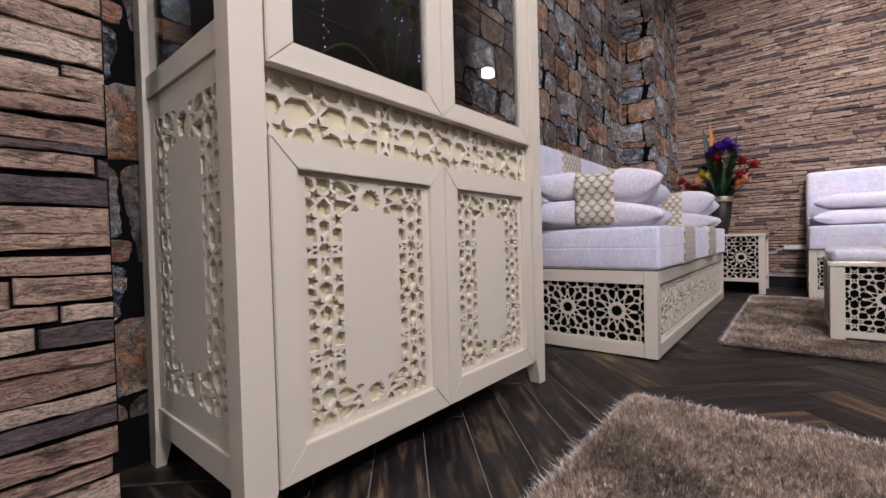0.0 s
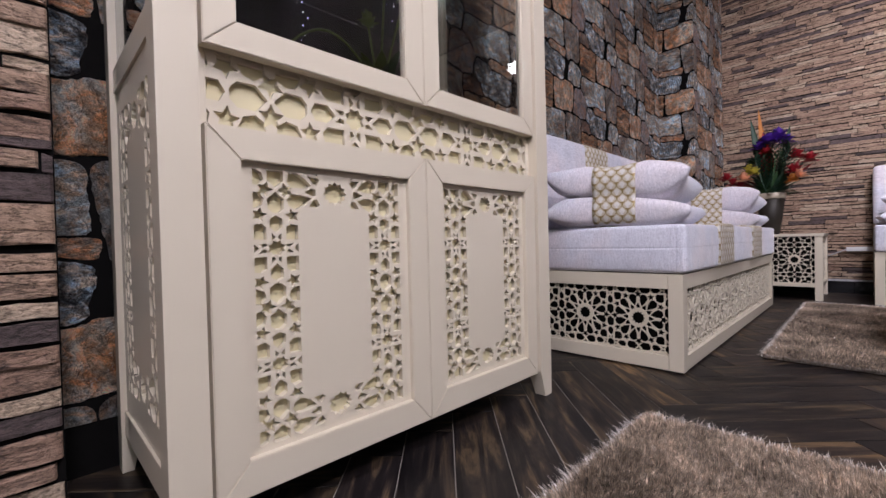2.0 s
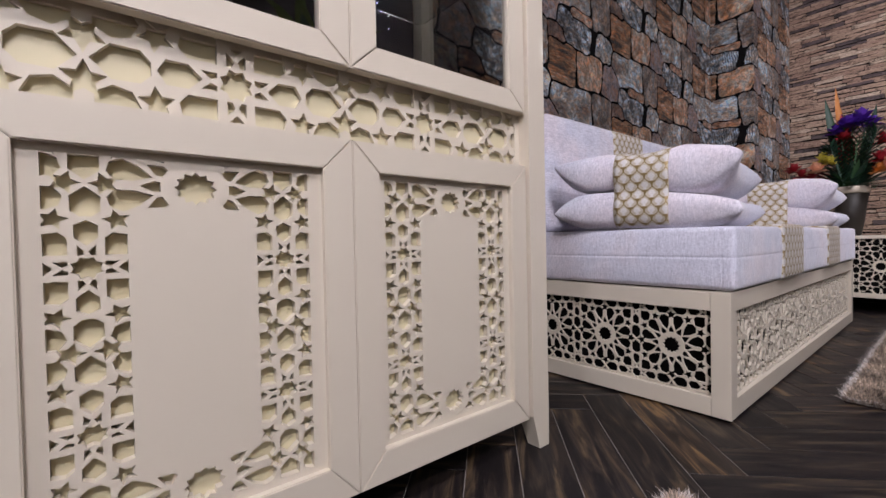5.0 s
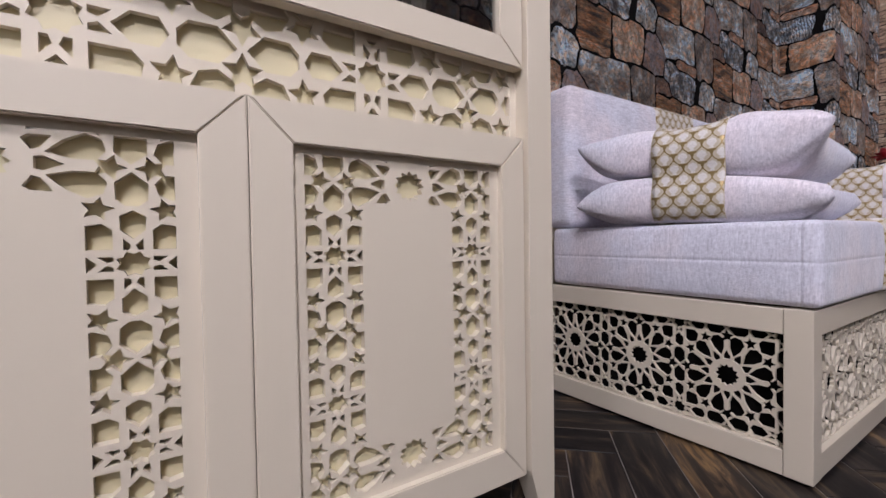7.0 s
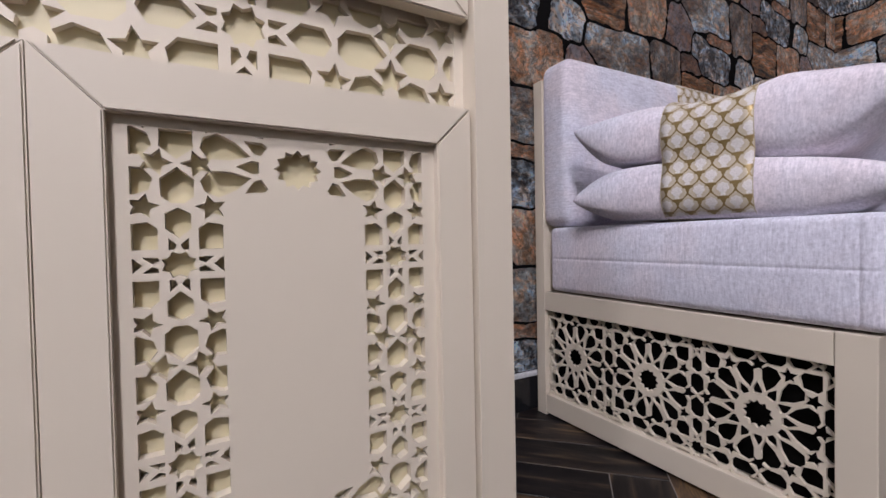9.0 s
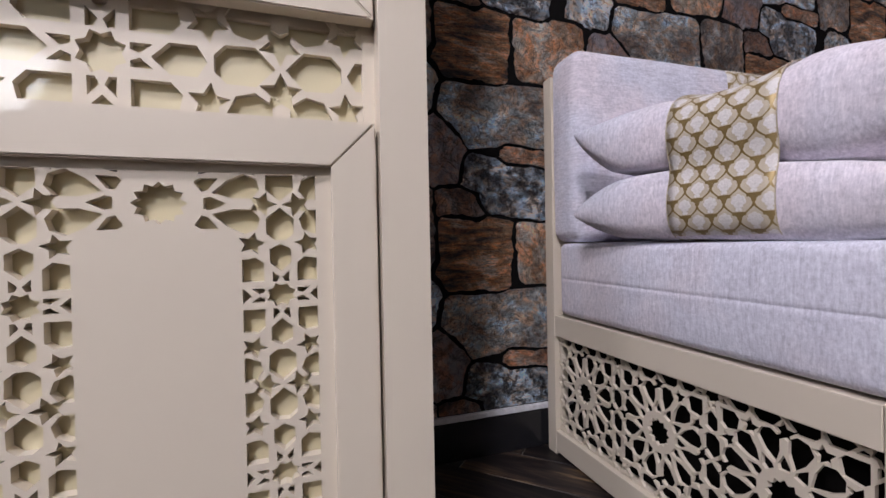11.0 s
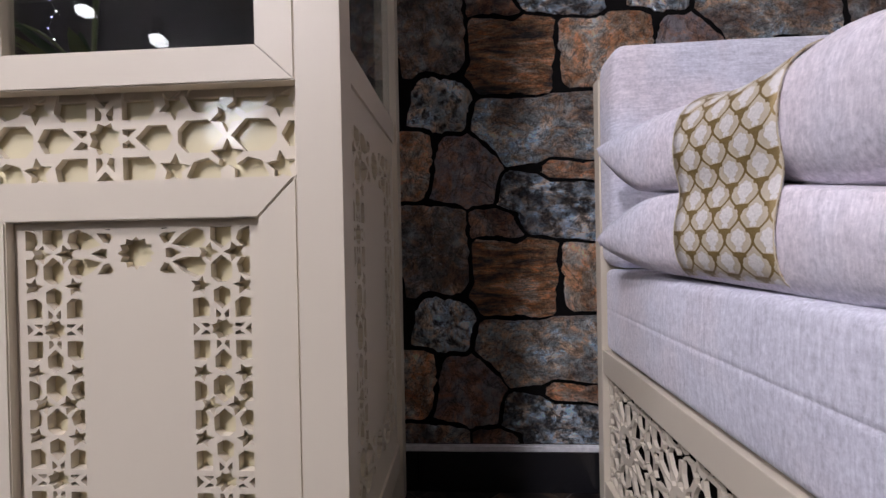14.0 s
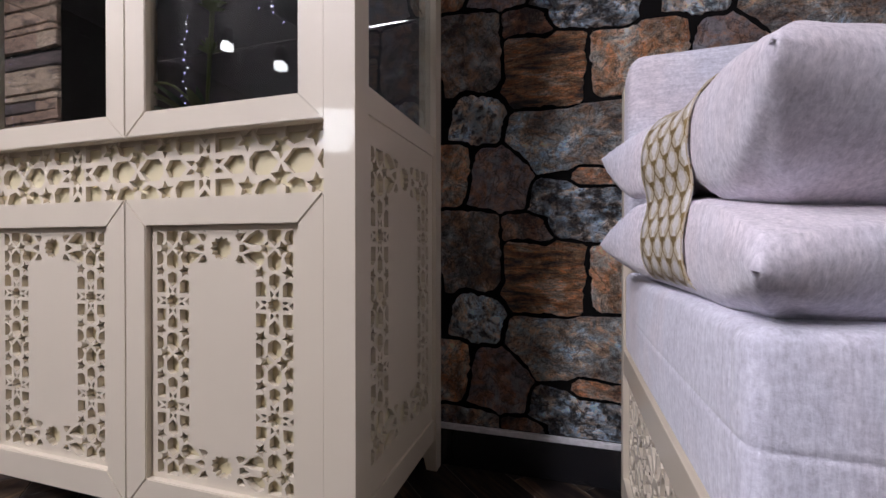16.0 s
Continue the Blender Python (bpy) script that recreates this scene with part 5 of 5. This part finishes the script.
def rubble(parent, m, u0, v0, u1, v1, du, dv, near):
    """Covers a plane with the repeat, shifted by (du, dv). near(u, v): a stone of its own."""
    joined_v, joined_f, joined_m = [], [], []
    for i in range(math.floor((u0 - du - 1.9) / STEP_U) - 1, math.ceil((u1 - du - 1.4) / STEP_U) + 1):
        for j in range(-12, 12):
            for k, (kind, cx, cy, w, h, _) in enumerate(KINDS):
                cu, cv = du + i * STEP_U + cx, dv + (j + 0.5 * (i % 2)) * STEP_V + cy
                if not (u0 - 0.3 < cu < u1 + 0.3 and v0 - 0.3 < cv < v1 + 0.3):
                    continue
                poly = [(cu + u, cv + v) for u, v in OUTLINES[k]]
                part_in = clip_rect(poly, u0, v0, u1, v1)
                if len(part_in) < 3:
                    continue
                whole = all(u0 <= p[0] <= u1 and v0 <= p[1] <= v1 for p in poly)
                rise = 0.0034 + 0.001 * math.sin(k * 3.1)
                if near(cu, cv):
                    if whole:
                        if k not in SHARED:
                            vs, fs = stone_data(OUTLINES[k], rise, k, kind)
                            me = bpy.data.meshes.new("stone")
                            me.from_pydata(vs, [], fs)
                            me.materials.append(MATS[MAT_OF[k]])
                            SHARED[k] = me
                        ob = new("stone", SHARED[k])
                        ob.parent = parent
                        ob.matrix_world = m @ Matrix.Translation((cu, cv, 0.0))
                    else:
                        vs, fs = stone_data(part_in, rise, k, kind)
                        ob = raw("stone", [tuple(m @ Vector(v)) for v in vs], fs, MATS[MAT_OF[k]], parent)
                else:
                    vs, fs = stone_data(part_in, rise, k, "", 2)
                    b = len(joined_v)
                    joined_v += [tuple(m @ Vector(v)) for v in vs]
                    joined_f += [tuple(q + b for q in f) for f in fs]
                    joined_m += [MAT_OF[k]] * len(fs)
    if joined_v:
        ob = raw("stones", joined_v, joined_f, MATS, parent, mats=joined_m)
        tagged(ob, "rubble stones", kind="stuff")


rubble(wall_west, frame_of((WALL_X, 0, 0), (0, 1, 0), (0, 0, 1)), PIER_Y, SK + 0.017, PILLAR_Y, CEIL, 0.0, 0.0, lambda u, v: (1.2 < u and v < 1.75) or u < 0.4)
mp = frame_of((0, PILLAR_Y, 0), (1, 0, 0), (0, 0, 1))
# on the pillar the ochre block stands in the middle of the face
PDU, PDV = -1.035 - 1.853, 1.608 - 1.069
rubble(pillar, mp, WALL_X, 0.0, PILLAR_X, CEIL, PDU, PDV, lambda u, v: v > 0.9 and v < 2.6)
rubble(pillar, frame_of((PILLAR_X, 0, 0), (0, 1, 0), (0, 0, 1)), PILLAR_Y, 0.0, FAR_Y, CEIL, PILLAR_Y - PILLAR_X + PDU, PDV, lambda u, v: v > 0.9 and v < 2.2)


# ---- stacked slats ----
def slat_wall(parent, m, u0, u1, v0, v1, seed, near, lo=0.026, hi=0.056, rise=0.005, long=(0.12, 0.36), gap=0.002):
    rng = random.Random(seed)
    v = v0
    jv, jf, jm = [], [], []
    while v < v1 - 0.01:
        h = min(rng.uniform(lo, hi), v1 - v)
        u = u0 - rng.uniform(0, 0.2)
        while u < u1:
            w = rng.uniform(*long) * (1.35 if h > 0.042 else 1.0)
            a, b = max(u, u0), min(u + w, u1)
            u += w
            if b - a < 0.012:
                continue
            g = gap
            top = v + h - rng.uniform(0.3, 2.4) * gap
            bot = v + rng.uniform(0.0, 1.0) * gap
            skew = rng.uniform(-0.006, 0.006)
            n = max(3, min(12, int((b - a) / 0.028)))
            wear = 2.2 * gap if rng.random() < 0.3 else 1.1 * gap
            poly = [(a + g + (b - a - 2 * g) * i / n, bot + rng.uniform(-0.001, wear) + skew * i / n) for i in range(n + 1)]
            poly += [(b - g - (b - a - 2 * g) * i / n, top + rng.uniform(-wear, 0.001) + skew * (1 - i / n)) for i in range(n + 1)]
            vs, fs = stone_data(poly, rise * rng.uniform(0.5, 1.5), u)
            pick = rng.random()
            mi = 0 if pick < 0.42 else 1 if pick < 0.58 else 2 if pick < 0.84 else 3
            vs = [tuple(m @ Vector(q)) for q in vs]
            if near((a + b) / 2, v):
                raw("slat", vs, fs, SLATS[mi], parent)
            else:
                base = len(jv)
                jv += vs
                jf += [tuple(q + base for q in f) for f in fs]
                jm += [mi] * len(fs)
        v += h
    if jv:
        tagged(raw("slats", jv, jf, SLATS, parent, mats=jm), "stacked stone slats", kind="stuff")


slat_wall(wall_north, frame_of((0, FAR_Y, 0), (1, 0, 0), (0, 0, 1)), PILLAR_X, EAST, SK + 0.017, CEIL, 3, lambda u, v: u < 0.35 and 0.55 < v < 1.5, 0.017, 0.036, 0.004, (0.09, 0.34), 0.0017)
slat_wall(wall_pier, frame_of((PIER_X, 0, 0), (0, 1, 0), (0, 0, 1)), -1.6, PIER_Y, 0.0, CEIL, 5, lambda u, v: u > -0.5 and v < 1.5, 0.018, 0.058, 0.010, (0.22, 0.75), 0.0021)

# ---- herringbone planks ----
PL, PW, GAP = 0.59, 0.1216, 0.0022
OU, OV = Vector((1, 1)) / math.sqrt(2), Vector((-1, 1)) / math.sqrt(2)
ORG = OU * 0.748 + OV * 1.2065


def plank_bm(length, width):
    return box(-length / 2 + GAP / 2, length / 2 - GAP / 2, -width / 2 + GAP / 2, width / 2 - GAP / 2, -0.012, 0.0, 0.0008, 1)


me_plank = bpy.data.meshes.new("plank")
bm = plank_bm(PL, PW)
bm.to_mesh(me_plank)
bm.free()
me_plank.materials.append(WOOD)
pv = [v.co.copy() for v in me_plank.vertices]
pf = [tuple(p.vertices) for p in me_plank.polygons]
fv, ff = [], []
for a in range(-60, 60):
    for b in range(-9, 9):
        for kind in (0, 1):
            uu, vv = (PL / 2, PW / 2) if kind == 0 else (PW / 2, PW + PL / 2)
            uu, vv = uu + a * PW + b * PL, vv + a * PW - b * PL
            c = ORG + OU * uu + OV * vv
            if not (WALL_X - 0.22 < c.x < EAST + 0.22 and SOUTH - 0.22 < c.y < FAR_Y + 0.22):
                continue
            mm = pose(c.x, c.y, 0, 0, 0, 45 if kind == 0 else 135)
            if c.x < 0.62 and 0.3 < c.y < FAR_Y:
                ob = new("plank", me_plank)
                ob.parent = floor
                ob.matrix_world = mm
            else:
                base = len(fv)
                fv += [tuple(mm @ q) for q in pv]
                ff += [tuple(q + base for q in f) for f in pf]
tagged(raw("planks", fv, ff, WOOD, floor), "dark wood planks", kind="stuff")
